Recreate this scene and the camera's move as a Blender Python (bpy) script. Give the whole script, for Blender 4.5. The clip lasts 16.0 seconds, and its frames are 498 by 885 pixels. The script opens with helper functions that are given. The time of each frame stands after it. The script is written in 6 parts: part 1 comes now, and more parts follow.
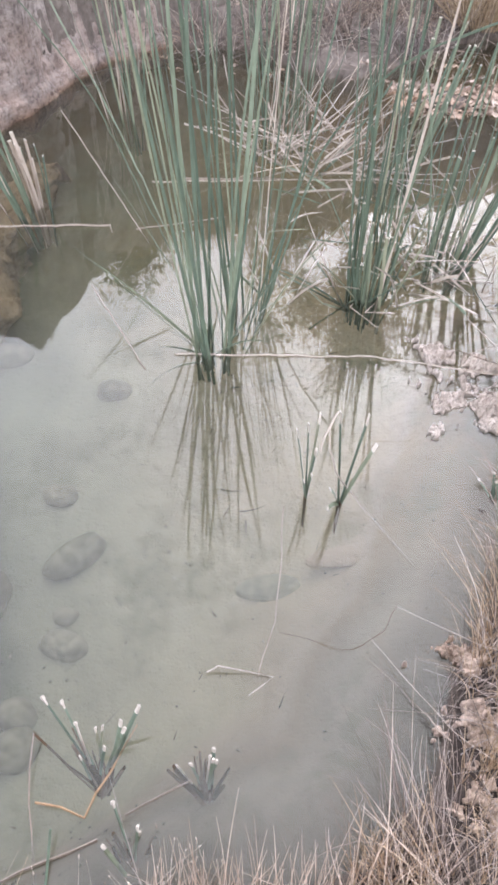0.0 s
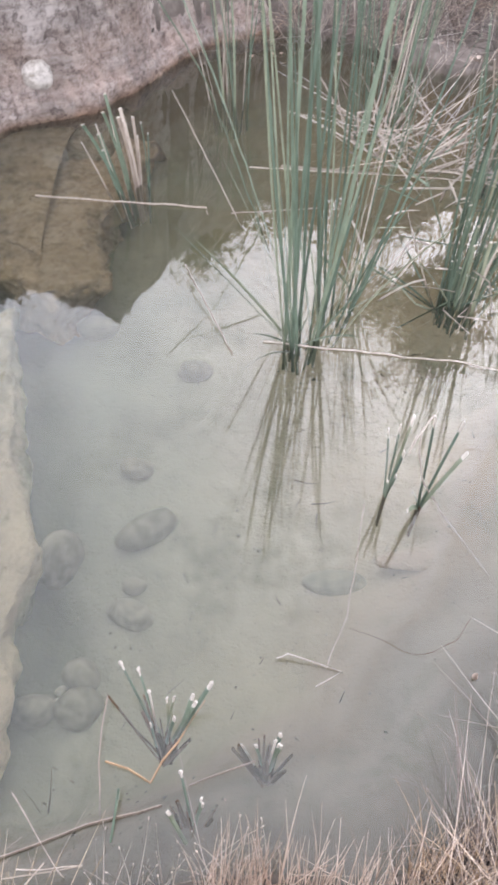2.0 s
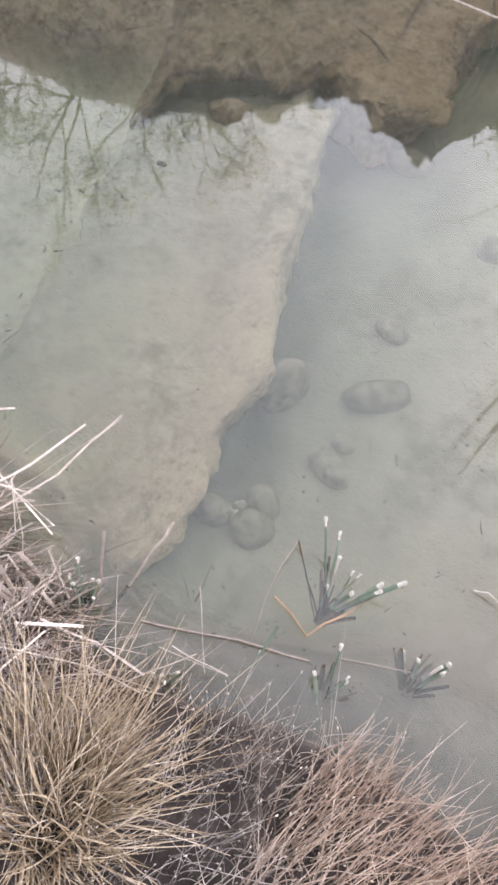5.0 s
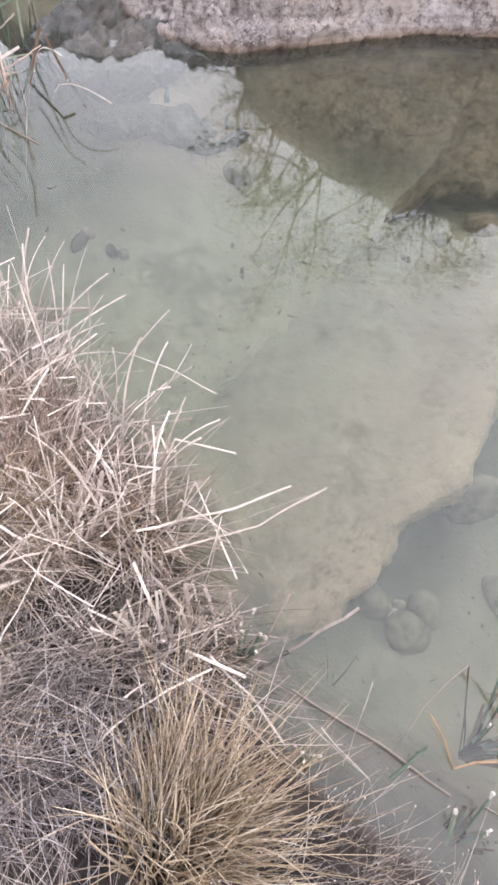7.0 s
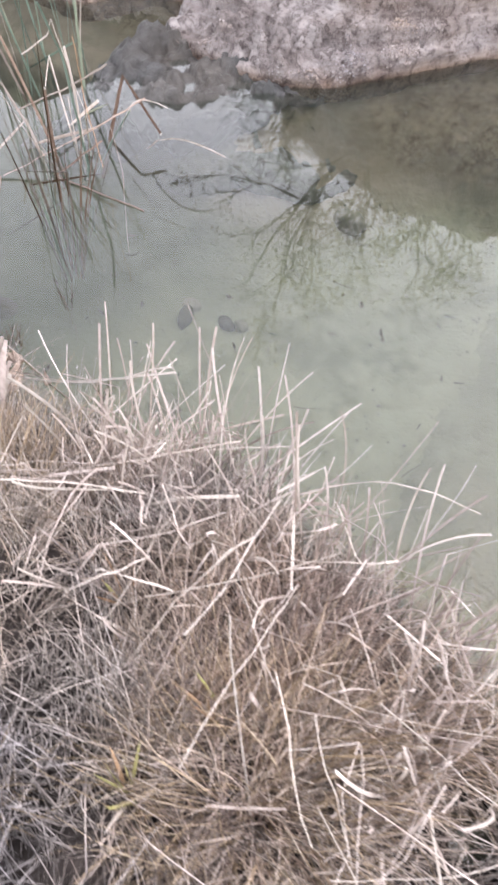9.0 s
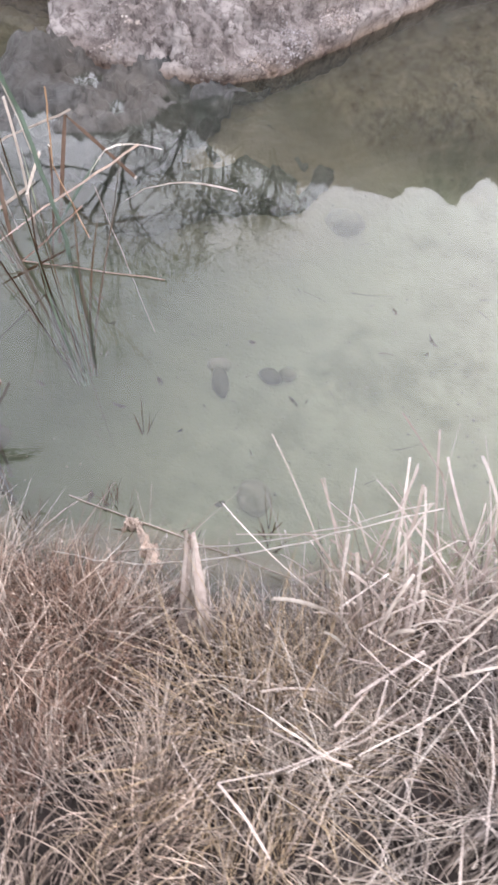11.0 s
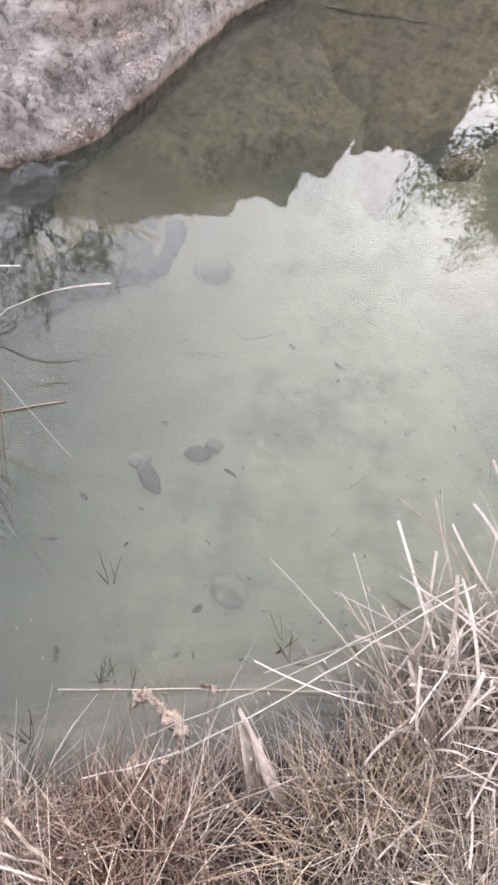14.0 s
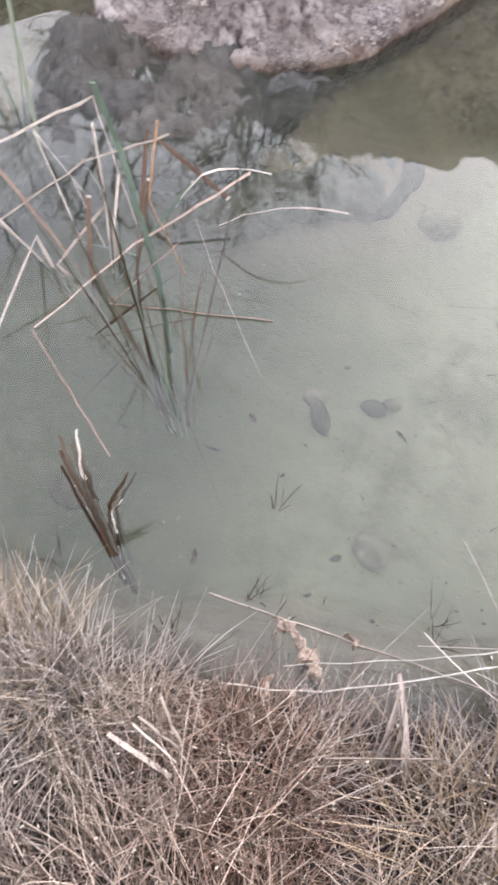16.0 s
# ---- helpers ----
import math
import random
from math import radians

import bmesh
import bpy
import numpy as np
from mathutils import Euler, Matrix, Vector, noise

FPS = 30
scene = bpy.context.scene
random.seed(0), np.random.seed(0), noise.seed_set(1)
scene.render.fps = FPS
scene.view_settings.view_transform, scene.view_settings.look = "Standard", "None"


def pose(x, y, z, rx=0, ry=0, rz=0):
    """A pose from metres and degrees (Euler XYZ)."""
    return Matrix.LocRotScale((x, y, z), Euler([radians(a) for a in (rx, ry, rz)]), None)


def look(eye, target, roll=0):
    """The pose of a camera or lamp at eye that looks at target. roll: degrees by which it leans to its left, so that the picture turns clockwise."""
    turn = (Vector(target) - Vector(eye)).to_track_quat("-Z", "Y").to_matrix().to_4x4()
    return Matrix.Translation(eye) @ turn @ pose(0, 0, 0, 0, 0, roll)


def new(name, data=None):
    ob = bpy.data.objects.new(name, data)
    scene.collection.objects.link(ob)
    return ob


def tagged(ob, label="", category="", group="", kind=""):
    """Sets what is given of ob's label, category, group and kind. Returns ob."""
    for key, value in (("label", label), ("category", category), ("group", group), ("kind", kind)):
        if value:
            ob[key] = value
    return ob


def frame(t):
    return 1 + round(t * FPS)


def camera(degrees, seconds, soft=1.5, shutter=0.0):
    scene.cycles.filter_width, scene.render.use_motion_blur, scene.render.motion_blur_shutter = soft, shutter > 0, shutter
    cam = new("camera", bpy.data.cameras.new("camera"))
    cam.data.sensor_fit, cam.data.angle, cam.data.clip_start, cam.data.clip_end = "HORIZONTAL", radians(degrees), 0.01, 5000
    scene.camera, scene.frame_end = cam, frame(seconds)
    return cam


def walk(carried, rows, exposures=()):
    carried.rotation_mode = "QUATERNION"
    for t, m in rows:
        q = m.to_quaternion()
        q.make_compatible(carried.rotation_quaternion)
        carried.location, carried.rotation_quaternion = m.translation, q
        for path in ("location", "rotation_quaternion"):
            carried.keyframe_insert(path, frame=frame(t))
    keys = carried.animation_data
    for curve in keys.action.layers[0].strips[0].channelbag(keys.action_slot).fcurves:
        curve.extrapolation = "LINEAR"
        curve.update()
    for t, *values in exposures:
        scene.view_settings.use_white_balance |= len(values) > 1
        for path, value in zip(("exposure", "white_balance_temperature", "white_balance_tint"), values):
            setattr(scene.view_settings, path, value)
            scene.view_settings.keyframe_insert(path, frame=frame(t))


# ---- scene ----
import collections

cam = camera(42.6, 16.0, 2.9, 0.25)
PATH = [
    (0, (0.195, 0.262, 1.613), (0.117, 1.59, 0.119), -0.0),
    (0.5, (0.167, 0.253, 1.644), (0.137, 1.642, 0.206), 1.4),
    (1, (0.176, 0.242, 1.633), (0.197, 1.614, 0.179), 1.7),
    (1.5, (0.137, 0.238, 1.638), (0.058, 1.569, 0.146), 1.7),
    (2, (0.085, 0.243, 1.625), (-0.141, 1.526, 0.107), 0.9),
    (2.5, (0.02, 0.266, 1.59), (-0.282, 1.358, -0.059), 0.7),
    (3, (-0.03, 0.309, 1.535), (-0.443, 1.226, -0.194), -1.1),
    (3.2, (-0.047, 0.317, 1.517), (-0.498, 1.187, -0.227), -1.1),
    (5.3, (-0.159, 0.214, 1.503), (-0.754, 0.923, -0.269), 4.0),
    (5.5, (-0.176, 0.196, 1.517), (-0.834, 0.89, -0.24), 3.6),
    (6, (-0.205, 0.157, 1.534), (-1.007, 0.779, -0.189), 1.6),
    (6.5, (-0.211, 0.132, 1.537), (-1.097, 0.721, -0.157), 1.6),
    (7, (-0.245, 0.108, 1.559), (-1.216, 0.626, -0.111), -1.5),
    (7.5, (-0.338, 0.057, 1.54), (-1.281, 0.62, -0.132), -0.9),
    (8, (-0.543, -0.107, 1.534), (-1.458, 0.527, -0.128), -0.9),
    (8.5, (-0.719, -0.177, 1.475), (-1.684, 0.384, -0.185), -1.7),
    (9, (-1.022, -0.251, 1.404), (-1.994, 0.36, -0.233), -3.9),
    (9.5, (-1.208, -0.307, 1.411), (-2.183, 0.367, -0.2), -4.9),
    (10, (-1.422, -0.4, 1.353), (-2.298, 0.436, -0.239), -3.3),
    (10.2, (-1.522, -0.465, 1.361), (-2.33, 0.386, -0.258), -3.4),
    (12.3, (-2.431, -0.458, 1.386), (-2.705, 0.42, -0.39), 3.2),
    (12.5, (-2.43, -0.425, 1.392), (-2.682, 0.456, -0.386), 2.2),
    (13, (-2.367, -0.337, 1.391), (-2.548, 0.599, -0.368), 2.8),
    (13.5, (-2.302, -0.301, 1.383), (-2.496, 0.66, -0.36), 0.3),
    (14, (-2.268, -0.281, 1.4), (-2.457, 0.713, -0.325), -0.2),
    (14.5, (-2.265, -0.275, 1.405), (-2.468, 0.745, -0.304), -1.1),
    (15, (-2.315, -0.282, 1.405), (-2.548, 0.699, -0.322), 0.4),
    (15.5, (-2.379, -0.308, 1.39), (-2.691, 0.576, -0.376), 1.2),
    (16, (-2.452, -0.344, 1.367), (-2.913, 0.401, -0.43), -2.4),
]
walk(cam, [(t, look(eye, target, roll)) for t, eye, target, roll in PATH], [(0, 2.16, 6400, 18), (16, 2.16, 6400, 18)])

# ---- world, sun and exposure ----
world = bpy.data.worlds.new("world")
scene.world = world
world.use_nodes = True
wn, wl = world.node_tree.nodes, world.node_tree.links
sky = wn.new("ShaderNodeTexSky")
sky.sky_type, sky.sun_disc = "NISHITA", False
sky.sun_elevation, sky.sun_rotation = radians(41), radians(11)
sky.air_density, sky.dust_density, sky.ozone_density = 1.6, 0.62, 1.0
grey = wn.new("ShaderNodeHueSaturation")
grey.inputs["Saturation"].default_value = 0.16
wl.new(sky.outputs[0], grey.inputs["Color"])
wl.new(grey.outputs[0], wn["Background"].inputs["Color"])
wn["Background"].inputs["Strength"].default_value = 0.138
# Wide soft sun lamp; with MIS off the water never mirrors its disc.
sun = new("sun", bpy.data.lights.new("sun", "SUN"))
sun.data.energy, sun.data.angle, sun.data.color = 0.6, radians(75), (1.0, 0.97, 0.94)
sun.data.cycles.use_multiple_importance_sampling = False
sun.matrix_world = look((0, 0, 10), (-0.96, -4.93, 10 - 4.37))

# ---- materials ----


class Mat:
    """A node material, with short calls for the nodes that are used most."""

    def __init__(self, name):
        self.m = bpy.data.materials.new(name)
        self.m.use_nodes = True
        self.n, self.l = self.m.node_tree.nodes, self.m.node_tree.links
        self.b = self.n["Principled BSDF"]
        self.pos = self.n.new("ShaderNodeNewGeometry")

    def noise(self, scale, detail=4.0, rough=0.6, vec=None, stretch=None):
        node = self.n.new("ShaderNodeTexNoise")
        node.inputs["Scale"].default_value, node.inputs["Detail"].default_value = scale, detail
        node.inputs["Roughness"].default_value = rough
        src = vec or self.pos.outputs["Position"]
        if stretch:
            mp = self.n.new("ShaderNodeMapping")
            mp.inputs["Scale"].default_value = stretch
            self.l.new(src, mp.inputs["Vector"])
            src = mp.outputs[0]
        self.l.new(src, node.inputs["Vector"])
        return node.outputs["Fac"]

    def ramp(self, fac, stops):
        node = self.n.new("ShaderNodeValToRGB")
        el = node.color_ramp.elements
        while len(el) < len(stops):
            el.new(0.5)
        for e, (p, c) in zip(el, stops):
            e.position, e.color = p, (*c, 1) if len(c) == 3 else c
        self.l.new(fac, node.inputs["Fac"])
        return node.outputs["Color"]

    def mix(self, fac, a, b, blend="MIX"):
        node = self.n.new("ShaderNodeMix")
        node.data_type, node.blend_type = "RGBA", blend
        for i, v in ((0, fac), (6, a), (7, b)):
            if isinstance(v, (float, int)):
                node.inputs[i].default_value = v
            elif isinstance(v, tuple):
                node.inputs[i].default_value = (*v, 1)
            else:
                self.l.new(v, node.inputs[i])
        return node.outputs[2]

    def bump(self, height, strength, dist, normal=None):
        node = self.n.new("ShaderNodeBump")
        node.inputs["Strength"].default_value, node.inputs["Distance"].default_value = strength, dist
        self.l.new(height, node.inputs["Height"])
        if normal:
            self.l.new(normal, node.inputs["Normal"])
        return node.outputs[0]

    def finish(self, color, rough=0.8, normal=None, spec=0.3):
        self.l.new(color, self.b.inputs["Base Color"])
        self.b.inputs["Roughness"].default_value = rough
        self.b.inputs["Specular IOR Level"].default_value = spec
        if normal:
            self.l.new(normal, self.b.inputs["Normal"])
        return self.m


def height_fac(m, lo, hi):
    sep = m.n.new("ShaderNodeSeparateXYZ")
    m.l.new(m.pos.outputs["Position"], sep.inputs[0])
    mr = m.n.new("ShaderNodeMapRange")
    mr.inputs["From Min"].default_value, mr.inputs["From Max"].default_value = lo, hi
    m.l.new(sep.outputs["Z"], mr.inputs["Value"])
    return mr.outputs[0]


def ground_material(name="silt_and_earth", crust=0.0):
    """Pale silt on the pond's bed, damp dark earth with litter on the banks."""
    m = Mat(name)
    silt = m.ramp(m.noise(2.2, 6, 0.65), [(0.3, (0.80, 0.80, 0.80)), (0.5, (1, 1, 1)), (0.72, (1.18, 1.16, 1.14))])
    # Depth tone stands in for murky water and shade at the shelf's foot.
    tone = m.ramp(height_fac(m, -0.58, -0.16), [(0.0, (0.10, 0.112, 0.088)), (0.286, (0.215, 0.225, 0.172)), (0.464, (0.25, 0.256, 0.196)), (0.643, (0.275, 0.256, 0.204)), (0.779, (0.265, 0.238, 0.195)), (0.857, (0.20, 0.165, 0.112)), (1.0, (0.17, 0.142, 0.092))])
    sep = m.n.new("ShaderNodeSeparateXYZ")
    m.l.new(m.pos.outputs["Position"], sep.inputs[0])
    # Warmer silt in the east, also lifted in colour for the sky's reflection.
    east = m.n.new("ShaderNodeMapRange")
    east.inputs["From Min"].default_value, east.inputs["From Max"].default_value = -0.9, 0.1
    m.l.new(sep.outputs["X"], east.inputs["Value"])
    tone = m.mix(1.0, tone, m.mix(east.outputs[0], (1.0, 1.0, 1.0), (1.45, 1.25, 1.21)), "MULTIPLY")
    # Darker west bed, partly a painted stand-in for dimmer reflected sky.
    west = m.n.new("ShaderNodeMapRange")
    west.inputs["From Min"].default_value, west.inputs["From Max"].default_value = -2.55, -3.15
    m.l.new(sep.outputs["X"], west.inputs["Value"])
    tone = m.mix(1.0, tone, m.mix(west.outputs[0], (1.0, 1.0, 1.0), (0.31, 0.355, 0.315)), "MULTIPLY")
    north = m.n.new("ShaderNodeMapRange")
    north.inputs["From Min"].default_value, north.inputs["From Max"].default_value = 1.1, 1.9
    m.l.new(sep.outputs["Y"], north.inputs["Value"])
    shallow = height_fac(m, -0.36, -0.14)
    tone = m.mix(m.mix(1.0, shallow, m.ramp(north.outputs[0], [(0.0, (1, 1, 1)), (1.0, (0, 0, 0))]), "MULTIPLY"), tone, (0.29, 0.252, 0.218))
    # Far bed darkened in colour where the water mirrors the dark bank.
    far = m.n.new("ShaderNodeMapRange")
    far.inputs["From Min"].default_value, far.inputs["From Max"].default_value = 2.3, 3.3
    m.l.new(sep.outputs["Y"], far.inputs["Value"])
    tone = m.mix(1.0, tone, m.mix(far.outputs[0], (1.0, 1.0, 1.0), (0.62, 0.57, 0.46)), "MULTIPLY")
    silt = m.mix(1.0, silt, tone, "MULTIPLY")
    crusty = m.n.new("ShaderNodeAttribute")
    crusty.attribute_name = "crust"
    # Shelf silt is paler than the rest, most of all in the east.
    shelf_x = m.n.new("ShaderNodeMapRange")
    shelf_x.inputs["From Min"].default_value, shelf_x.inputs["From Max"].default_value = -2.3, -1.1
    m.l.new(sep.outputs["X"], shelf_x.inputs["Value"])
    pale = m.mix(shelf_x.outputs[0], (1.24, 1.22, 1.11), (1.58, 1.50, 1.35))
    silt = m.mix(1.0 if crust else crusty.outputs["Fac"], silt, m.mix(1.0, silt, pale, "MULTIPLY"))
    rock = m.ramp(m.noise(3.5, 6, 0.7), [(0.3, (0.165, 0.135, 0.088)), (0.5, (0.235, 0.195, 0.132)), (0.7, (0.31, 0.255, 0.18))])
    rock = m.mix(0.9, rock, m.ramp(m.noise(15, 8, 0.8), [(0.36, (0.45, 0.43, 0.40)), (0.5, (0.95, 0.95, 0.95)), (0.64, (1.2, 1.2, 1.2))]), "MULTIPLY")
    rock = m.mix(0.7, rock, m.ramp(m.noise(2.2, 7, 0.65), [(0.485, (1, 1, 1)), (0.498, (0.35, 0.32, 0.28)), (0.511, (1, 1, 1))]), "MULTIPLY")
    bared = m.n.new("ShaderNodeAttribute")
    bared.attribute_name = "bare_rock"
    silt = m.mix(bared.outputs["Fac"], silt, rock)
    specks = m.ramp(m.noise(17, 7, 0.75), [(0.3, (0.62, 0.61, 0.58)), (0.46, (1, 1, 1))])
    silt = m.mix(0.4, silt, specks, "MULTIPLY")
    olive_tone = m.ramp(m.noise(1.3, 6, 0.75), [(0.5, (0, 0, 0)), (0.62, (0.6, 0.6, 0.6))])
    silt = m.mix(olive_tone, silt, (0.15, 0.155, 0.105))
    earth = m.ramp(m.noise(9, 6, 0.7), [(0.3, (0.022, 0.019, 0.018)), (0.55, (0.055, 0.046, 0.043)), (0.75, (0.12, 0.10, 0.09))])
    dry = m.n.new("ShaderNodeMapRange")
    dry.inputs["From Min"].default_value, dry.inputs["From Max"].default_value = 3.6, 4.9
    m.l.new(sep.outputs["Y"], dry.inputs["Value"])
    earth = m.mix(dry.outputs[0], earth, m.ramp(m.noise(7, 6, 0.7), [(0.3, (0.10, 0.086, 0.078)), (0.55, (0.21, 0.183, 0.168)), (0.75, (0.36, 0.32, 0.295))]))
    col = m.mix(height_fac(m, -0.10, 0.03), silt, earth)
    if crust:
        # Small shadows of pits painted as dark specks; worn keeps them patchy.
        pits = m.ramp(m.noise(38, 7, 0.8, stretch=(1, 0.6, 1)), [(0.36, (0.55, 0.53, 0.50)), (0.5, (1, 1, 1)), (0.66, (1.12, 1.1, 1.08))])
        worn = m.ramp(m.noise(3.5, 3), [(0.4, (0.15, 0.15, 0.15)), (0.6, (0.75, 0.75, 0.75))])
        rim = m.n.new("ShaderNodeAttribute")
        rim.attribute_name = "edge"
        col = m.mix(1.0, col, m.mix(rim.outputs["Fac"], (1.0, 1.0, 1.0), (1.42, 1.38, 1.33)), "MULTIPLY")
        worn = m.mix(1.0, worn, m.ramp(rim.outputs["Fac"], [(0.05, (0.1, 0.1, 0.1)), (0.5, (1, 1, 1))]), "MULTIPLY")
        col = m.mix(worn, col, m.mix(1.0, col, pits, "MULTIPLY"))
    bump = m.bump(m.noise(55, 6, 0.75), 0.5 + crust, 0.012, m.bump(m.noise(11, 5, 0.65), 0.8 + crust, 0.035))
    return m.finish(col, 0.95, bump, 0.0)


def rock_material():
    m = Mat("pitted_limestone")
    base = m.ramp(m.noise(3.0, 6, 0.65), [(0.3, (0.39, 0.345, 0.33)), (0.45, (0.54, 0.48, 0.46)), (0.68, (0.70, 0.645, 0.625))])
    rust = m.ramp(m.noise(1.6, 4, 0.6), [(0.5, (0, 0, 0)), (0.66, (0.45, 0.45, 0.45))])
    base = m.mix(rust, base, (0.40, 0.27, 0.19))
    dark = m.ramp(m.noise(24, 8, 0.8), [(0.36, (0.30, 0.27, 0.27)), (0.52, (1, 1, 1))])
    base = m.mix(0.9, base, dark, "MULTIPLY")
    grime = m.ramp(m.noise(5.5, 6, 0.7), [(0.42, (0.5, 0.47, 0.47)), (0.56, (1, 1, 1))])
    base = m.mix(0.55, base, grime, "MULTIPLY")
    strata = m.ramp(m.noise(6, 5, 0.6, stretch=(0.5, 0.5, 5)), [(0.4, (0.62, 0.58, 0.56)), (0.55, (1, 1, 1))])
    base = m.mix(0.6, base, strata, "MULTIPLY")
    crack = m.ramp(m.noise(3.0, 7, 0.6), [(0.485, (1, 1, 1)), (0.497, (0.3, 0.27, 0.26)), (0.509, (1, 1, 1))])
    base = m.mix(0.75, base, crack, "MULTIPLY")
    sep = m.n.new("ShaderNodeSeparateXYZ")
    m.l.new(m.pos.outputs["Position"], sep.inputs[0])
    clay = m.n.new("ShaderNodeMapRange")
    clay.inputs["From Min"].default_value, clay.inputs["From Max"].default_value = 3.3, 4.0
    m.l.new(sep.outputs["Y"], clay.inputs["Value"])
    seam = m.mix(1.0, clay.outputs[0], m.ramp(height_fac(m, 0.0, 0.6), [(0.2, (0.6, 0.6, 0.6)), (0.75, (0, 0, 0))]), "MULTIPLY")
    seam = m.mix(1.0, seam, m.ramp(m.noise(4, 5, 0.7), [(0.42, (0.1, 0.1, 0.1)), (0.58, (1, 1, 1))]), "MULTIPLY")
    base = m.mix(seam, base, m.mix(0.7, (0.64, 0.49, 0.425), dark, "MULTIPLY"))
    wet = m.mix(height_fac(m, 0.0, 0.055), (0.76, 0.62, 0.50), (1, 1, 1))
    base = m.mix(1.0, base, wet, "MULTIPLY")
    base = m.mix(m.mix(1.0, height_fac(m, -0.02, -0.3), (0.75, 0.75, 0.75), "MULTIPLY"), base, (0.22, 0.20, 0.155))
    vor = m.n.new("ShaderNodeTexVoronoi")
    vor.inputs["Scale"].default_value = 75
    m.l.new(m.pos.outputs["Position"], vor.inputs["Vector"])
    spots = m.ramp(vor.outputs["Distance"], [(0.12, (1, 1, 1)), (0.34, (0, 0, 0))])
    where = m.ramp(m.noise(4.5, 3, 0.6), [(0.56, (0, 0, 0)), (0.66, (0.8, 0.8, 0.8))])
    base = m.mix(m.mix(1.0, spots, where, "MULTIPLY"), base, (0.68, 0.63, 0.60))
    bump = m.bump(m.noise(70, 8, 0.75), 1.0, 0.014, m.bump(m.noise(13, 6, 0.7), 1.0, 0.05))
    return m.finish(base, 0.85, bump, 0.25)


def strand_material(name, stops, rough=0.7, streak=120, patchy=0.85):
    """Straw, leaf or stem: a colour of its own for each strand, streaked and stained along it."""
    m = Mat(name)
    col = m.ramp(m.pos.outputs["Random Per Island"], stops)
    patch = m.ramp(m.noise(2.4, 4, 0.6), [(0.32, (0.62, 0.58, 0.58)), (0.45, (0.9, 0.88, 0.9)), (0.55, (1.0, 0.94, 0.88)), (0.68, (1.2, 1.16, 1.12))])
    col = m.mix(patchy, col, patch, "MULTIPLY")
    tint = m.ramp(m.noise(1.9, 2, 0.5), [(0.36, (0.80, 0.84, 0.92)), (0.46, (0.98, 0.98, 1.0)), (0.55, (1.07, 0.99, 0.92)), (0.66, (1.06, 0.94, 0.87))])
    col = m.mix(patchy, col, tint, "MULTIPLY")
    stain = m.ramp(m.noise(streak, 3, 0.6, stretch=(1, 1, 0.15)), [(0.32, (0.62, 0.58, 0.55)), (0.6, (1.06, 1.04, 1.02))])
    col = m.mix(0.8, col, stain, "MULTIPLY")
    return m.finish(col, rough, None, 0.3)


def stalk_material(name, stops, rough=0.6, shine=0.4):
    """As above, for stems that are objects of their own."""
    m = Mat(name)
    info = m.n.new("ShaderNodeObjectInfo")
    col = m.ramp(info.outputs["Random"], stops)
    stain = m.ramp(m.noise(60, 4, 0.65, stretch=(1, 1, 0.2)), [(0.3, (0.6, 0.55, 0.5)), (0.58, (1.05, 1.04, 1.03))])
    col = m.mix(0.8, col, stain, "MULTIPLY")
    return m.finish(col, rough, None, shine)


def stone_material(name="silted_stone", shade=1.0):
    m = Mat(name)
    info = m.n.new("ShaderNodeObjectInfo")
    base = m.ramp(info.outputs["Random"], [(p, tuple(shade * q for q in c)) for p, c in ((0, (0.205, 0.20, 0.155)), (0.5, (0.235, 0.225, 0.178)), (1, (0.27, 0.258, 0.21)))])
    spots = m.ramp(m.noise(26, 6, 0.7), [(0.35, (0.62, 0.62, 0.58)), (0.6, (1.1, 1.08, 1.02))])
    col = m.mix(0.85, base, spots, "MULTIPLY")
    return m.finish(col, 0.9, m.bump(m.noise(60, 4), 0.4, 0.008), 0.0)


def water_material():
    """A still surface: Fresnel gloss over clear, faintly milky water."""
    m = Mat("pond_water")
    m.n.remove(m.b)
    out = m.n["Material Output"]
    clear = m.n.new("ShaderNodeBsdfTransparent")
    clear.inputs[0].default_value = (0.935, 0.96, 0.915, 1)
    milk = m.n.new("ShaderNodeBsdfDiffuse")
    milk.inputs[0].default_value = (0.41, 0.465, 0.39, 1)
    body = m.n.new("ShaderNodeMixShader")
    body.inputs[0].default_value = MILK
    m.l.new(clear.outputs[0], body.inputs[1])
    m.l.new(milk.outputs[0], body.inputs[2])
    gloss = m.n.new("ShaderNodeBsdfGlossy")
    gloss.inputs["Roughness"].default_value = 0.0
    gloss.inputs["Color"].default_value = (1, 1, 1, 1)
    fres = m.n.new("ShaderNodeFresnel")
    fres.inputs["IOR"].default_value = 1.66
    mix = m.n.new("ShaderNodeMixShader")
    m.l.new(fres.outputs[0], mix.inputs[0])
    m.l.new(body.outputs[0], mix.inputs[1])
    m.l.new(gloss.outputs[0], mix.inputs[2])
    m.l.new(mix.outputs[0], out.inputs[0])
    return m.m


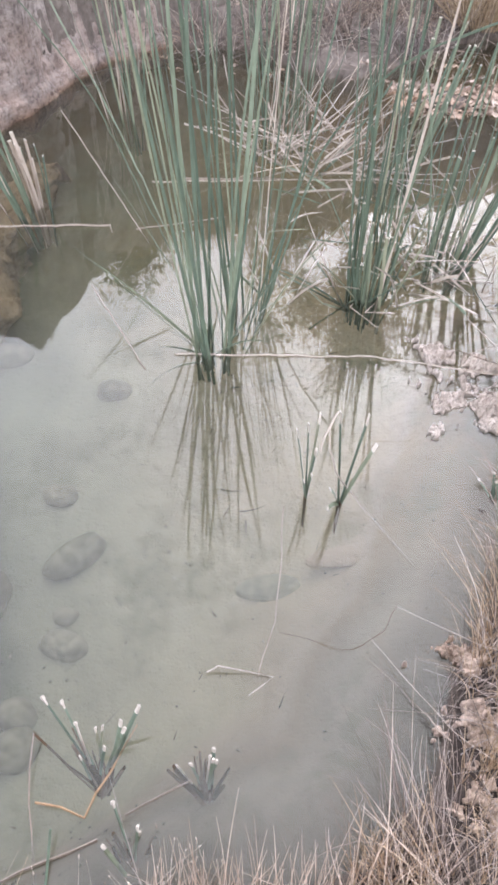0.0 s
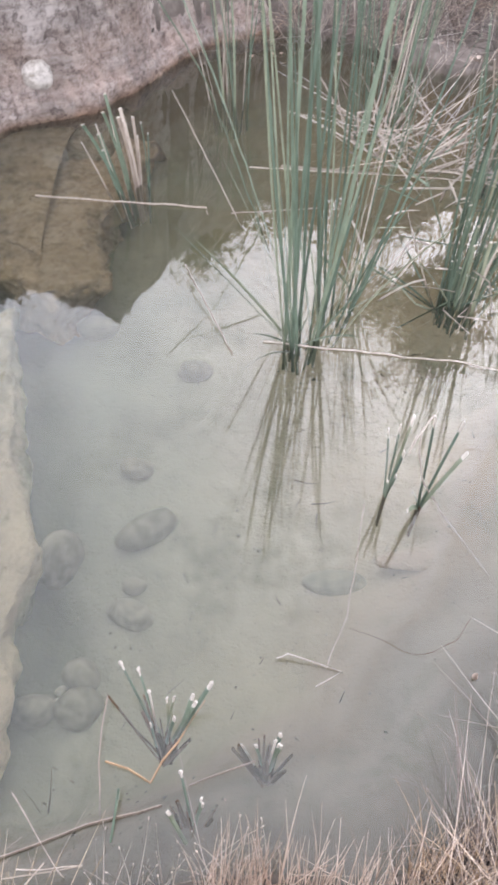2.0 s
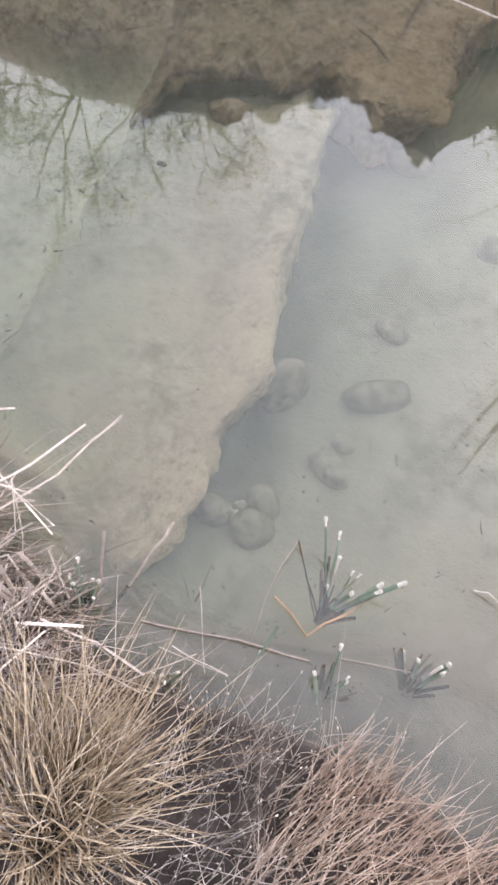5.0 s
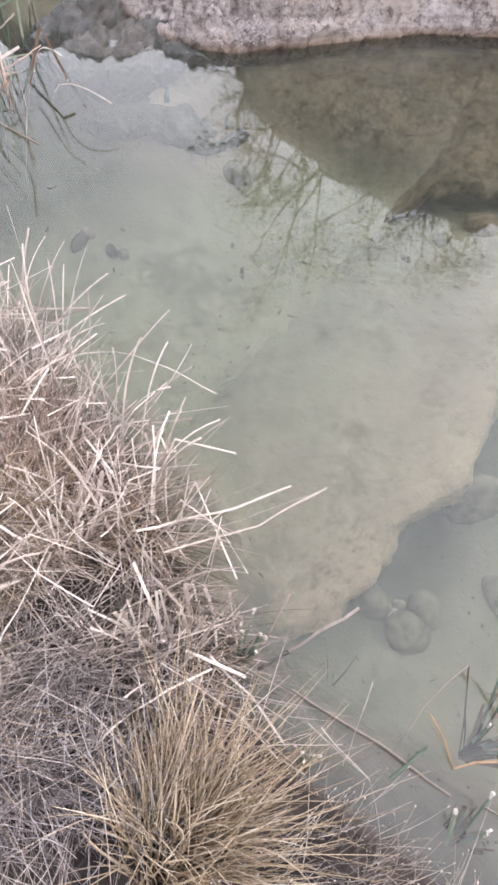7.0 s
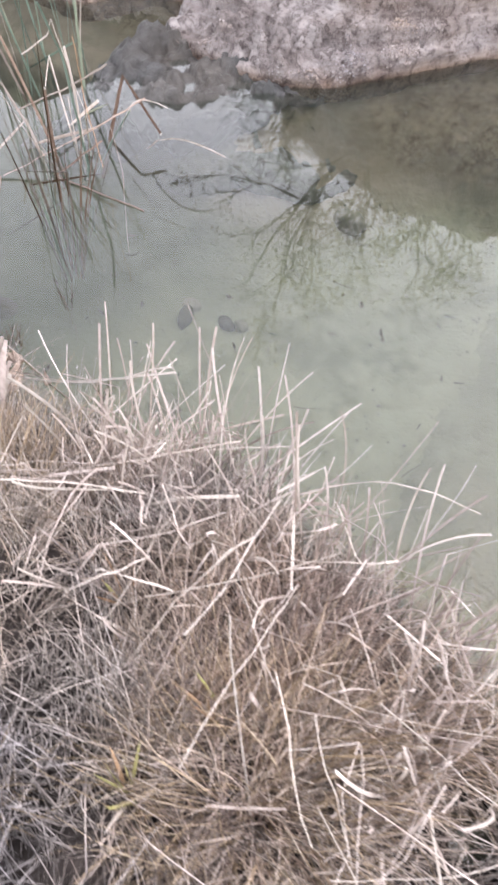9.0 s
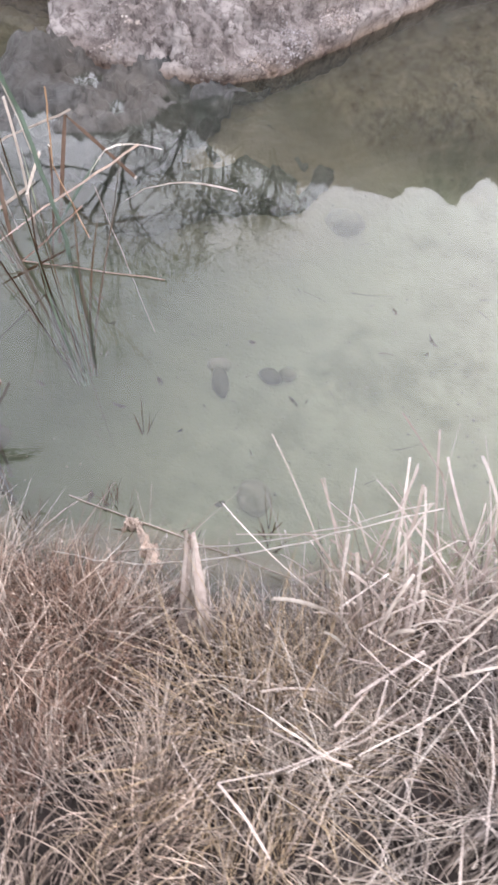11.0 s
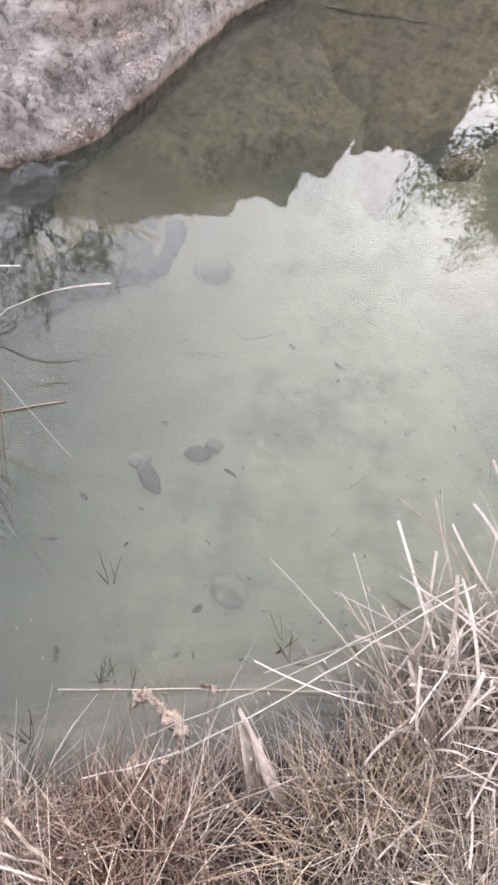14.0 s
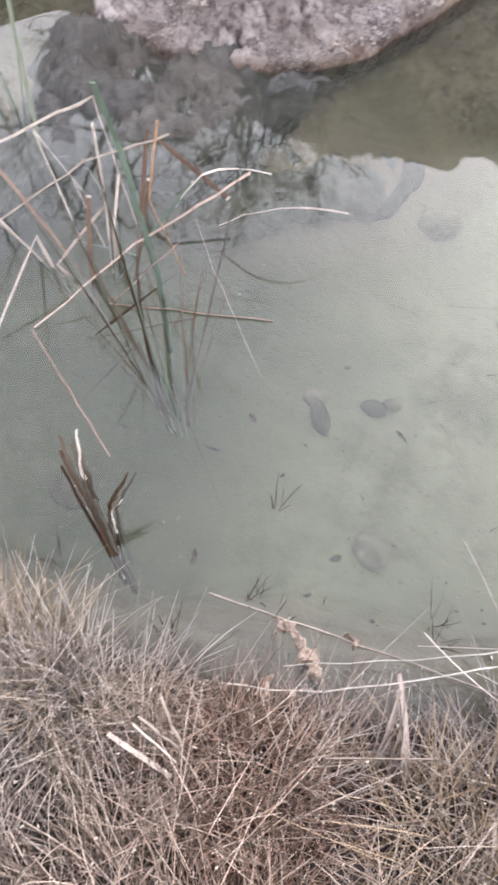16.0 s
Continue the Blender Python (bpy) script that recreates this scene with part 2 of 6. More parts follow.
MILK = 0.045
def bedrock_material(name, stops, rusty, rough=0.9, shine=0.0, olive_tone=None):
    m = Mat(name)
    base = m.ramp(m.noise(3.5, 6, 0.7), stops)
    pits = m.ramp(m.noise(15, 8, 0.8), [(0.36, (0.42, 0.40, 0.36)), (0.5, (0.95, 0.95, 0.95)), (0.64, (1.2, 1.2, 1.2))])
    base = m.mix(0.9, base, pits, "MULTIPLY")
    base = m.mix(m.ramp(m.noise(1.4, 4), [(0.45, (0, 0, 0)), (0.65, (0.6, 0.6, 0.6))]), base, rusty)
    if olive_tone:
        # darker, more olive colour towards the west, to meet the ground's rock
        sep = m.n.new("ShaderNodeSeparateXYZ")
        m.l.new(m.pos.outputs["Position"], sep.inputs[0])
        to_west = m.n.new("ShaderNodeMapRange")
        to_west.inputs["From Min"].default_value, to_west.inputs["From Max"].default_value = -1.45, -1.95
        m.l.new(sep.outputs["X"], to_west.inputs["Value"])
        base = m.mix(m.mix(1.0, to_west.outputs[0], m.ramp(m.noise(5, 5, 0.7), [(0.3, (0.6, 0.6, 0.6)), (0.6, (1, 1, 1))]), "MULTIPLY"), base, m.mix(1.0, base, olive_tone, "MULTIPLY"))
    return m.finish(base, rough, m.bump(m.noise(60, 7, 0.75), 0.9, 0.014, m.bump(m.noise(12, 5), 0.8, 0.035)), shine)


M_BEDROCK = bedrock_material("silted_bedrock", [(0.3, (0.255, 0.185, 0.118)), (0.5, (0.37, 0.272, 0.178)), (0.7, (0.48, 0.36, 0.245))], (0.34, 0.245, 0.145), olive_tone=(0.62, 0.68, 0.66))
M_SHELF = ground_material("pale_silt_crust", 0.5)
M_SUNKEN = bedrock_material("sunken_grey_rock", [(0.3, (0.10, 0.102, 0.082)), (0.5, (0.145, 0.146, 0.118)), (0.7, (0.19, 0.188, 0.155))], (0.14, 0.13, 0.10))
M_APRON = bedrock_material("washed_grey_rock", [(0.3, (0.040, 0.040, 0.040)), (0.5, (0.085, 0.084, 0.082)), (0.7, (0.175, 0.165, 0.155))], (0.11, 0.09, 0.07), 0.35, 0.5)
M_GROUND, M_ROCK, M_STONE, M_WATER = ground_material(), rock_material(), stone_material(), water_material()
M_MAT = strand_material("matted_dead_grass", [(0, (0.068, 0.062, 0.058)), (0.35, (0.235, 0.219, 0.203)), (0.7, (0.475, 0.438, 0.412)), (1, (0.85, 0.80, 0.76))])
M_BLEACHED = strand_material("bleached_grass", [(0, (0.24, 0.222, 0.205)), (0.5, (0.47, 0.44, 0.41)), (1, (0.78, 0.74, 0.69))], patchy=0.55)
M_RUSSET = strand_material("russet_stems", [(0, (0.142, 0.115, 0.100)), (0.5, (0.362, 0.308, 0.280)), (1, (0.66, 0.60, 0.555))])
M_REDBROWN = strand_material("red_brown_dead_grass", [(0, (0.07, 0.042, 0.033)), (0.4, (0.245, 0.178, 0.15)), (0.75, (0.44, 0.355, 0.31)), (1, (0.66, 0.585, 0.53))])
M_REDSTEM = strand_material("pale_russet_stems", [(0, (0.36, 0.275, 0.225)), (0.5, (0.56, 0.455, 0.385)), (1, (0.76, 0.66, 0.58))], patchy=0.3)
M_GOLD = strand_material("golden_tuft_grass", [(0, (0.17, 0.125, 0.07)), (0.35, (0.38, 0.295, 0.195)), (0.75, (0.55, 0.45, 0.33)), (1, (0.72, 0.62, 0.50))], patchy=0.25)
M_STRAW = stalk_material("bleached_straw", [(0, (0.33, 0.275, 0.238)), (0.5, (0.50, 0.436, 0.385)), (1, (0.72, 0.655, 0.595))])
M_PINK = stalk_material("pinkish_dead_reed", [(0, (0.30, 0.246, 0.220)), (0.5, (0.52, 0.446, 0.41)), (1, (0.80, 0.72, 0.67))])
M_GREEN = stalk_material("green_reed", [(0, (0.095, 0.14, 0.108)), (0.4, (0.145, 0.20, 0.152)), (0.8, (0.20, 0.255, 0.19)), (1, (0.33, 0.345, 0.25))], 0.5)
M_REDREED = stalk_material("reddish_dead_reed", [(0, (0.34, 0.235, 0.185)), (1, (0.52, 0.40, 0.335))])
M_BROWN = stalk_material("sodden_brown_reed", [(0, (0.035, 0.024, 0.016)), (0.5, (0.075, 0.05, 0.033)), (1, (0.14, 0.10, 0.07))], 0.95, 0.0)
M_ORANGE = stalk_material("orange_rotting_reed", [(0, (0.42, 0.25, 0.14)), (1, (0.54, 0.37, 0.235))])
M_PITH = stalk_material("pale_cut_pith", [(0, (0.56, 0.52, 0.47)), (1, (0.72, 0.68, 0.63))])
M_SHOOT = stalk_material("yellow_green_shoot", [(0, (0.36, 0.36, 0.13)), (1, (0.50, 0.45, 0.22))])
M_ROTSTEM = stalk_material("rotting_reddish_stem", [(0, (0.16, 0.11, 0.085)), (1, (0.26, 0.19, 0.15))], 0.95, 0.0)
M_PALEREED = stalk_material("grey_bleached_reed", [(0, (0.40, 0.36, 0.32)), (1, (0.64, 0.58, 0.53))])
M_DARKSTONE = stone_material("dark_stone", 0.36)
M_PALEPEB = stone_material("pale_pebble", 1.7)
M_PALESTONE = bedrock_material("pale_limestone", [(0.3, (0.50, 0.46, 0.43)), (0.5, (0.62, 0.58, 0.55)), (0.7, (0.72, 0.69, 0.66))], (0.52, 0.45, 0.39))
M_BARK = strand_material("grey_bark", [(0, (0.03, 0.026, 0.024)), (1, (0.06, 0.05, 0.045))])
M_LEAF = strand_material("dull_olive_leaves", [(0, (0.06, 0.065, 0.03)), (0.5, (0.12, 0.115, 0.05)), (1, (0.24, 0.19, 0.09))])
M_ROT = strand_material("rotten_stem", [(0, (0.07, 0.066, 0.054)), (1, (0.15, 0.138, 0.11))])
M_CRUMB = strand_material("bed_crumbs", [(0, (0.09, 0.088, 0.068)), (0.6, (0.17, 0.165, 0.13)), (1, (0.36, 0.335, 0.285))], patchy=0.3)
M_GRIT = strand_material("white_grit", [(0, (0.26, 0.23, 0.21)), (0.5, (0.42, 0.38, 0.355)), (1, (0.60, 0.565, 0.54))])
M_RUSTLITTER = bedrock_material("rusty_plant_mat", [(0.3, (0.50, 0.38, 0.31)), (0.5, (0.66, 0.54, 0.47)), (0.7, (0.78, 0.68, 0.61))], (0.62, 0.48, 0.37))
M_ORANGEGRASS = strand_material("orange_dry_grass", [(0, (0.26, 0.175, 0.105)), (0.4, (0.47, 0.345, 0.23)), (1, (0.70, 0.575, 0.44))], patchy=0.3)
M_SCUM = bedrock_material("dry_plant_scum", [(0.3, (0.42, 0.36, 0.335)), (0.5, (0.62, 0.55, 0.52)), (0.7, (0.76, 0.70, 0.67))], (0.60, 0.53, 0.45))
M_BRUSH = strand_material("grey_dry_brush", [(0, (0.06, 0.052, 0.048)), (0.4, (0.165, 0.144, 0.135)), (0.75, (0.33, 0.295, 0.28)), (1, (0.56, 0.51, 0.48))])
M_LITTER = strand_material("leaf_litter", [(0, (0.28, 0.225, 0.195)), (0.5, (0.50, 0.425, 0.375)), (1, (0.72, 0.65, 0.585))], 0.8, 30)

# ---- helpers for shapes ----
rng = np.random.default_rng(7)


def mesh_of(name, verts, faces, mats, idx=None, smooth=False):
    me = bpy.data.meshes.new(name)
    me.from_pydata([tuple(v) for v in verts], [], faces)
    for mat in mats:
        me.materials.append(mat)
    if idx is not None:
        me.polygons.foreach_set("material_index", idx)
    if smooth:
        me.polygons.foreach_set("use_smooth", [True] * len(me.polygons))
    me.update()
    return me


def part(name, me, parent, label=""):
    ob = new(name, me)
    ob.parent = parent
    return tagged(ob, label)


def empty(name, at, label, category, group=""):
    ob = new(name)
    ob.location = at
    ob.empty_display_size = 0.05
    return tagged(ob, label, category, group)


def value_noise(x, y, seed=0):
    """Smooth noise in -1..1 on arrays."""
    xi, yi = np.floor(x).astype(np.int64), np.floor(y).astype(np.int64)
    fx, fy = x - xi, y - yi
    fx, fy = fx * fx * (3 - 2 * fx), fy * fy * (3 - 2 * fy)

    def h(a, b):
        n = (a * 374761393 + b * 668265263 + seed * 974634777) & 0x7FFFFFFF
        n = ((n ^ (n >> 13)) * 1274126177) & 0x7FFFFFFF
        return ((n ^ (n >> 16)) & 0xFFFF) / 32767.5 - 1

    return (h(xi, yi) * (1 - fx) + h(xi + 1, yi) * fx) * (1 - fy) + (h(xi, yi + 1) * (1 - fx) + h(xi + 1, yi + 1) * fx) * fy


def fbm(x, y, scale, octaves=4, seed=0, gain=0.5):
    x, y = np.asarray(x, float), np.asarray(y, float)
    out, amp = np.zeros(np.broadcast(x, y).shape), 1.0
    for o in range(octaves):
        out = out + amp * value_noise(x * scale * 2**o + 17.3 * o, y * scale * 2**o - 9.1 * o, seed + o)
        amp *= gain
    return out


def ss(a, b, x):
    t = np.clip((x - a) / (b - a), 0, 1)
    return t * t * (3 - 2 * t)


def seg_dist(line, x, y):
    """Distance to a polyline, and on which side: positive to its left."""
    best, side = np.full(np.shape(x), 1e9), np.zeros(np.shape(x))
    for (ax, ay), (bx, by) in zip(line, line[1:]):
        dx, dy = bx - ax, by - ay
        t = np.clip(((x - ax) * dx + (y - ay) * dy) / (dx * dx + dy * dy), 0, 1)
        d = np.hypot(x - ax - t * dx, y - ay - t * dy)
        s = dx * (y - ay) - dy * (x - ax)
        side = np.where(d < best - 1e-9, np.sign(s), side)
        best = np.minimum(best, d)
    return best, side


def ribbon(points, widths, thick=0.3, twist=0.0, cap=None):
    """A leaf or stem along points: a flat diamond in section. Returns vertices, faces and, where cap is given, the pale last piece."""
    p = np.array(points, float)
    n = len(p)
    tan = np.gradient(p, axis=0)
    tan /= np.linalg.norm(tan, axis=1)[:, None] + 1e-9
    ref = np.array((math.cos(twist), math.sin(twist), 0.13))
    a = np.cross(tan, ref)
    a /= np.linalg.norm(a, axis=1)[:, None] + 1e-9
    b = np.cross(tan, a)
    w = np.asarray(widths, float)[:, None] / 2
    rings = np.stack([p + a * w, p + b * w * thick, p - a * w, p - b * w * thick], 1)
    verts = rings.reshape(-1, 3)
    faces, idx = [], []
    for i in range(n - 1):
        for k in range(4):
            faces.append((4 * i + k, 4 * i + (k + 1) % 4, 4 * i + 4 + (k + 1) % 4, 4 * i + 4 + k))
            idx.append(1 if cap and i >= n - 1 - cap else 0)
    faces += [(3, 2, 1, 0), (4 * n - 4, 4 * n - 3, 4 * n - 2, 4 * n - 1)]
    idx += [0, 1 if cap else 0]
    return verts, faces, idx


def path(p0, way, length, droop, bend, n=9, kink=None):
    """A growing line: a start, a direction, a droop downwards and a sideways bend; kink: (where, new direction)."""
    way = np.array(way, float)
    way /= np.linalg.norm(way)
    pts, p = [np.array(p0, float)], np.array(p0, float)
    step = length / (n - 1)
    d = way.copy()
    for i in range(1, n):
        t = i / (n - 1)
        if kink and t > kink[0]:
            d = np.array(kink[1], float)
            d /= np.linalg.norm(d)
            d = d + np.array((0, 0, -0.1 * (t - kink[0])))
        else:
            d = d + np.array((bend[0], bend[1], -droop)) * (t / n)
            d /= np.linalg.norm(d)
        p = p + d * step
        pts.append(p.copy())
    return np.array(pts)


def blade_widths(w, n, tip):
    t = np.linspace(0, 1, n)
    if tip == "point":
        return w * np.clip(1.0 - 0.25 * t - 0.72 * t**4, 0.04, 1)
    return w * (1 - 0.12 * t)


def clump(name, label, category, at, n, rad, height, width, lean, bias, mats, blade="leaf", tip="point", kinks=0.0, group="", sink=0.0, thick=0.25, droop=0.3, seed=1, bend=0.16):
    """A tuft of separate leaves or stems that grow from one place."""
    r = np.random.default_rng(seed)
    root = empty(name, at, label, category, group)
    for i in range(n):
        a, q = r.uniform(0, 2 * math.pi), rad * math.sqrt(r.uniform(0, 1))
        off = np.array((q * math.cos(a), q * math.sin(a), -sink))
        le = r.uniform(*lean)
        az = a + r.normal(0, 0.7)
        way = np.array((math.cos(az) * math.sin(le) + bias[0], math.sin(az) * math.sin(le) + bias[1], math.cos(le)))
        h = r.uniform(*height) + sink
        w = r.uniform(*width)
        kink = None
        if r.uniform() < kinks:
            ka = r.uniform(0, 2 * math.pi)
            kink = (r.uniform(0.35, 0.8), (math.cos(ka), math.sin(ka), r.uniform(-0.7, 0.1)))
        m = 11
        pts = path(off, way, h, droop * r.uniform(0.2, 1.6), r.normal(0, bend, 2), m, kink)
        mat = mats[int(r.integers(len(mats)))]
        if tip == "torn":
            v, f, ix = ribbon(pts, blade_widths(w, m, tip), thick, r.uniform(0, 3.1))
            me = mesh_of(blade, v, f, [mat])
        elif tip == "cut":
            pts = np.vstack([pts, pts[-1] + (pts[-1] - pts[-2]) / np.linalg.norm(pts[-1] - pts[-2]) * 0.006])
            turn, wide = r.uniform(0, 3.1), blade_widths(w, m + 1, tip)
            v, f, ix = ribbon(pts[:-1], wide[:-1], thick, turn)
            stem_ob = part(blade, mesh_of(blade, v, f, [mat]), root)
            v, f, ix = ribbon(np.array([pts[-2], 0.5 * (pts[-2] + pts[-1]), pts[-1]]), wide[-1] * np.array((1.05, 1.12, 1.0)), thick, turn)
            part("cut_tip", mesh_of("cut_tip", v, f, [M_PITH]), stem_ob, "white cut tip")
            continue
        else:
            v, f, ix = ribbon(pts, blade_widths(w, m, tip), thick, r.uniform(0, 3.1))
            me = mesh_of(blade, v, f, [mat])
        part(blade, me, root)
    return root


def stalk(points, w, mat, label, name="broken_reed_stalk", group="broken reed stalks", thick=0.4, cut=True, smooth_n=0):
    """One loose or broken stalk that runs through a few places, with pale torn ends."""
    p = np.array(points, float)
    fine = []
    for a, b in zip(p, p[1:]):
        m = max(2, int(np.linalg.norm(b - a) / 0.05))
        fine += [a + (b - a) * k / m for k in range(m)]
    fine.append(p[-1])
    fine = np.array(fine)
    for _ in range(smooth_n):
        fine[1:-1] = (fine[:-2] + 2 * fine[1:-1] + fine[2:]) / 4
    wob = np.random.default_rng(int(abs(p.sum()) * 1000))
    fine[1:-1] += wob.normal(0, 0.0016, fine[1:-1].shape)
    at = fine[0].copy()
    v, f, ix = ribbon(fine - at, np.full(len(fine), (0.85 if p[:, 2].max() < 0.06 else 0.66) * w) * wob.uniform(0.85, 1.1, len(fine)), thick, wob.uniform(0, 3))
    ob = new(name, mesh_of(name, v, f, [mat]))
    ob.location = at
    return tagged(ob, label, "dead reed", group)


def strands(name, base, way, length, droop, radius, mats_, label, category, segs=4, head=False, taper=0.75, kind="stuff"):
    """Very many fine stems in one mesh: three-sided, bending, thinner towards the tip."""
    n = len(base)
    way = way / np.linalg.norm(way, axis=1)[:, None]
    ts = list(np.linspace(0, 1, segs + 1))
    rad = [1 - taper * t for t in ts]
    if head:
        ts, rad = ts + [1.0, 1.02, 1.035], rad + [1.2, 1.4, 0.4]
    side = np.cross(way, np.random.default_rng(3).normal(0, 1, (n, 3)))
    side /= np.linalg.norm(side, axis=1)[:, None]
    up = np.cross(way, side)
    rings = []
    for t, q in zip(ts, rad):
        c = base + way * (length * t)[:, None] + droop * (length * t * t)[:, None]
        for k in range(3):
            a = 2 * math.pi * k / 3
            rings.append(c + (side * math.cos(a) + up * math.sin(a)) * (radius * q)[:, None])
    v = np.stack(rings, 1)
    m = len(ts)
    one = []
    for i in range(m - 1):
        for k in range(3):
            one.append((3 * i + k, 3 * i + (k + 1) % 3, 3 * i + 3 + (k + 1) % 3, 3 * i + 3 + k))
    one = np.array(one)
    faces = (one[None] + (np.arange(n) * 3 * m)[:, None, None]).reshape(-1, 4)
    me = bpy.data.meshes.new(name)
    me.vertices.add(n * 3 * m)
    me.vertices.foreach_set("co", v.reshape(-1))
    me.loops.add(faces.size)
    me.loops.foreach_set("vertex_index", faces.reshape(-1).astype(np.int32))
    me.polygons.add(len(faces))
    me.polygons.foreach_set("loop_start", np.arange(0, faces.size, 4, dtype=np.int32))
    me.materials.append(mats_)
    me.update(calc_edges=True)
    me.validate()
    ob = new(name, me)
    return tagged(ob, label, category, "", kind)


# ---- the plan of the pond ----
NEAR = [(-7, -1.2), (-4.6, -0.85), (-3.4, -0.56), (-3.0, -0.41), (-2.75, -0.33), (-2.5, -0.22), (-2.25, -0.14), (-2.05, -0.06), (-1.85, 0.07), (-1.55, 0.20), (-1.2, 0.25), (-0.95, 0.24), (-0.75, 0.23), (-0.55, 0.23), (-0.34, 0.28), (-0.12, 0.39), (0.09, 0.45), (0.3, 0.46), (0.45, 0.54), (0.57, 0.66), (0.62, 0.8), (0.66, 0.94), (0.78, 1.1), (0.9, 1.4), (1.0, 1.75), (1.2, 2.3), (1.6, 2.9), (2.4, 3.8)]
FAR = [(-7, 1.0), (-5.3, 1.05), (-4.75, 1.2), (-4.55, 1.65), (-4.25, 1.68), (-3.98, 1.38), (-3.63, 1.44), (-3.33, 1.49), (-3.18, 1.68), (-3.05, 1.97), (-3.0, 2.3), (-2.92, 2.55), (-2.65, 2.88), (-2.3, 3.2), (-1.95, 3.7), (-1.55, 4.0), (-1.43, 4.4), (-1.27, 4.9), (-1.1, 5.3), (-0.7, 5.65), (-0.2, 5.6), (0.2, 5.25), (0.58, 5.0), (1.0, 5.3), (1.5, 5.85), (2.4, 6.2)]
SHELF = [(-1.6, 2.75), (-1.41, 2.36), (-1.26, 2.08), (-1.19, 1.88), (-1.07, 1.67), (-1.03, 1.54), (-0.945, 1.38), (-0.86, 1.19), (-0.80, 1.02), (-0.73, 0.80), (-0.70, 0.65), (-0.70, 0.47), (-0.70, 0.1)]
LEDGE = [(-2.4, 1.9), (-2.2, 1.97), (-2.05, 2.1), (-1.9, 2.28), (-1.76, 2.46), (-1.62, 2.57), (-1.5, 2.55), (-1.38, 2.46), (-1.27, 2.44), (-1.18, 2.54), (-1.14, 2.75), (-1.2, 3.05), (-1.25, 3.5), (-1.2, 3.9), (-1.12, 4.4)]
RISE = [(-3.0, 1.5), (-2.55, 1.7), (-2.27, 1.88), (-2.08, 2.06), (-1.8, 2.32), (-1.58, 2.52), (-1.4, 2.5), (-1.24, 2.56), (-1.2, 2.9), (-1.28, 3.4), (-1.3, 4.4)]


CLEFT = [(-3.95, 1.24), (-3.7, 1.29), (-3.58, 1.38), (-3.57, 1.6), (-3.69, 1.78), (-3.81, 1.97)]
APRON = [(-4.28, 0.55), (-3.98, 0.73), (-3.78, 0.84), (-3.55, 1.0), (-3.43, 1.08), (-3.42, 1.17), (-3.33, 1.36), (-3.2, 1.58), (-3.12, 1.78), (-3.06, 2.0)]

SLAB = [(-3.62, 0.86), (-3.4, 0.9), (-3.2, 1.0), (-3.0, 1.2), (-2.87, 1.4), (-2.92, 1.6), (-3.02, 1.8)]


def crest(x, y):
    """How far behind the water the far bank reaches its height, and that height: a low slab in the west, a bluff further on."""
    reach = 0.22 + 0.75 * ss(-2.98, -3.4, x) + 3.0 * ss(-1.0, 0.1, x)
    high = np.interp(x, [-3.6, -3.0, -2.88, -2.78, -2.7, -2.5, -2.4, -2.32, -2.1, -1.74, -1.5, -1.2, -0.85, -0.5, 0.8, 1.6], [0.95, 1.22, 1.26, 1.18, 1.24, 1.33, 1.22, 1.32, 1.22, 1.4, 1.66, 1.68, 1.64, 2.4, 3.3, 3.2])
    high = high + 0.035 * fbm(x, 0 * x, 7, 3, 5)
    high = 0.2 + (high - 0.2) * np.maximum(np.interp(y, [1.6, 1.75, 1.95, 2.2, 2.45, 2.8], [0, 0.1, 0.2, 0.42, 0.68, 1.0]), ss(-2.9, -2.6, x))
    return reach, high


def far_profile(x, y, d):
    reach, high = crest(x, y)
    u = d / reach
    return 0.03 + 0.16 * np.clip(u, 0, 0.4) / 0.4 + (high - 0.19) * ss(0.3, 1.0, u) + 0.05 * np.clip(u - 1, 0, 30)


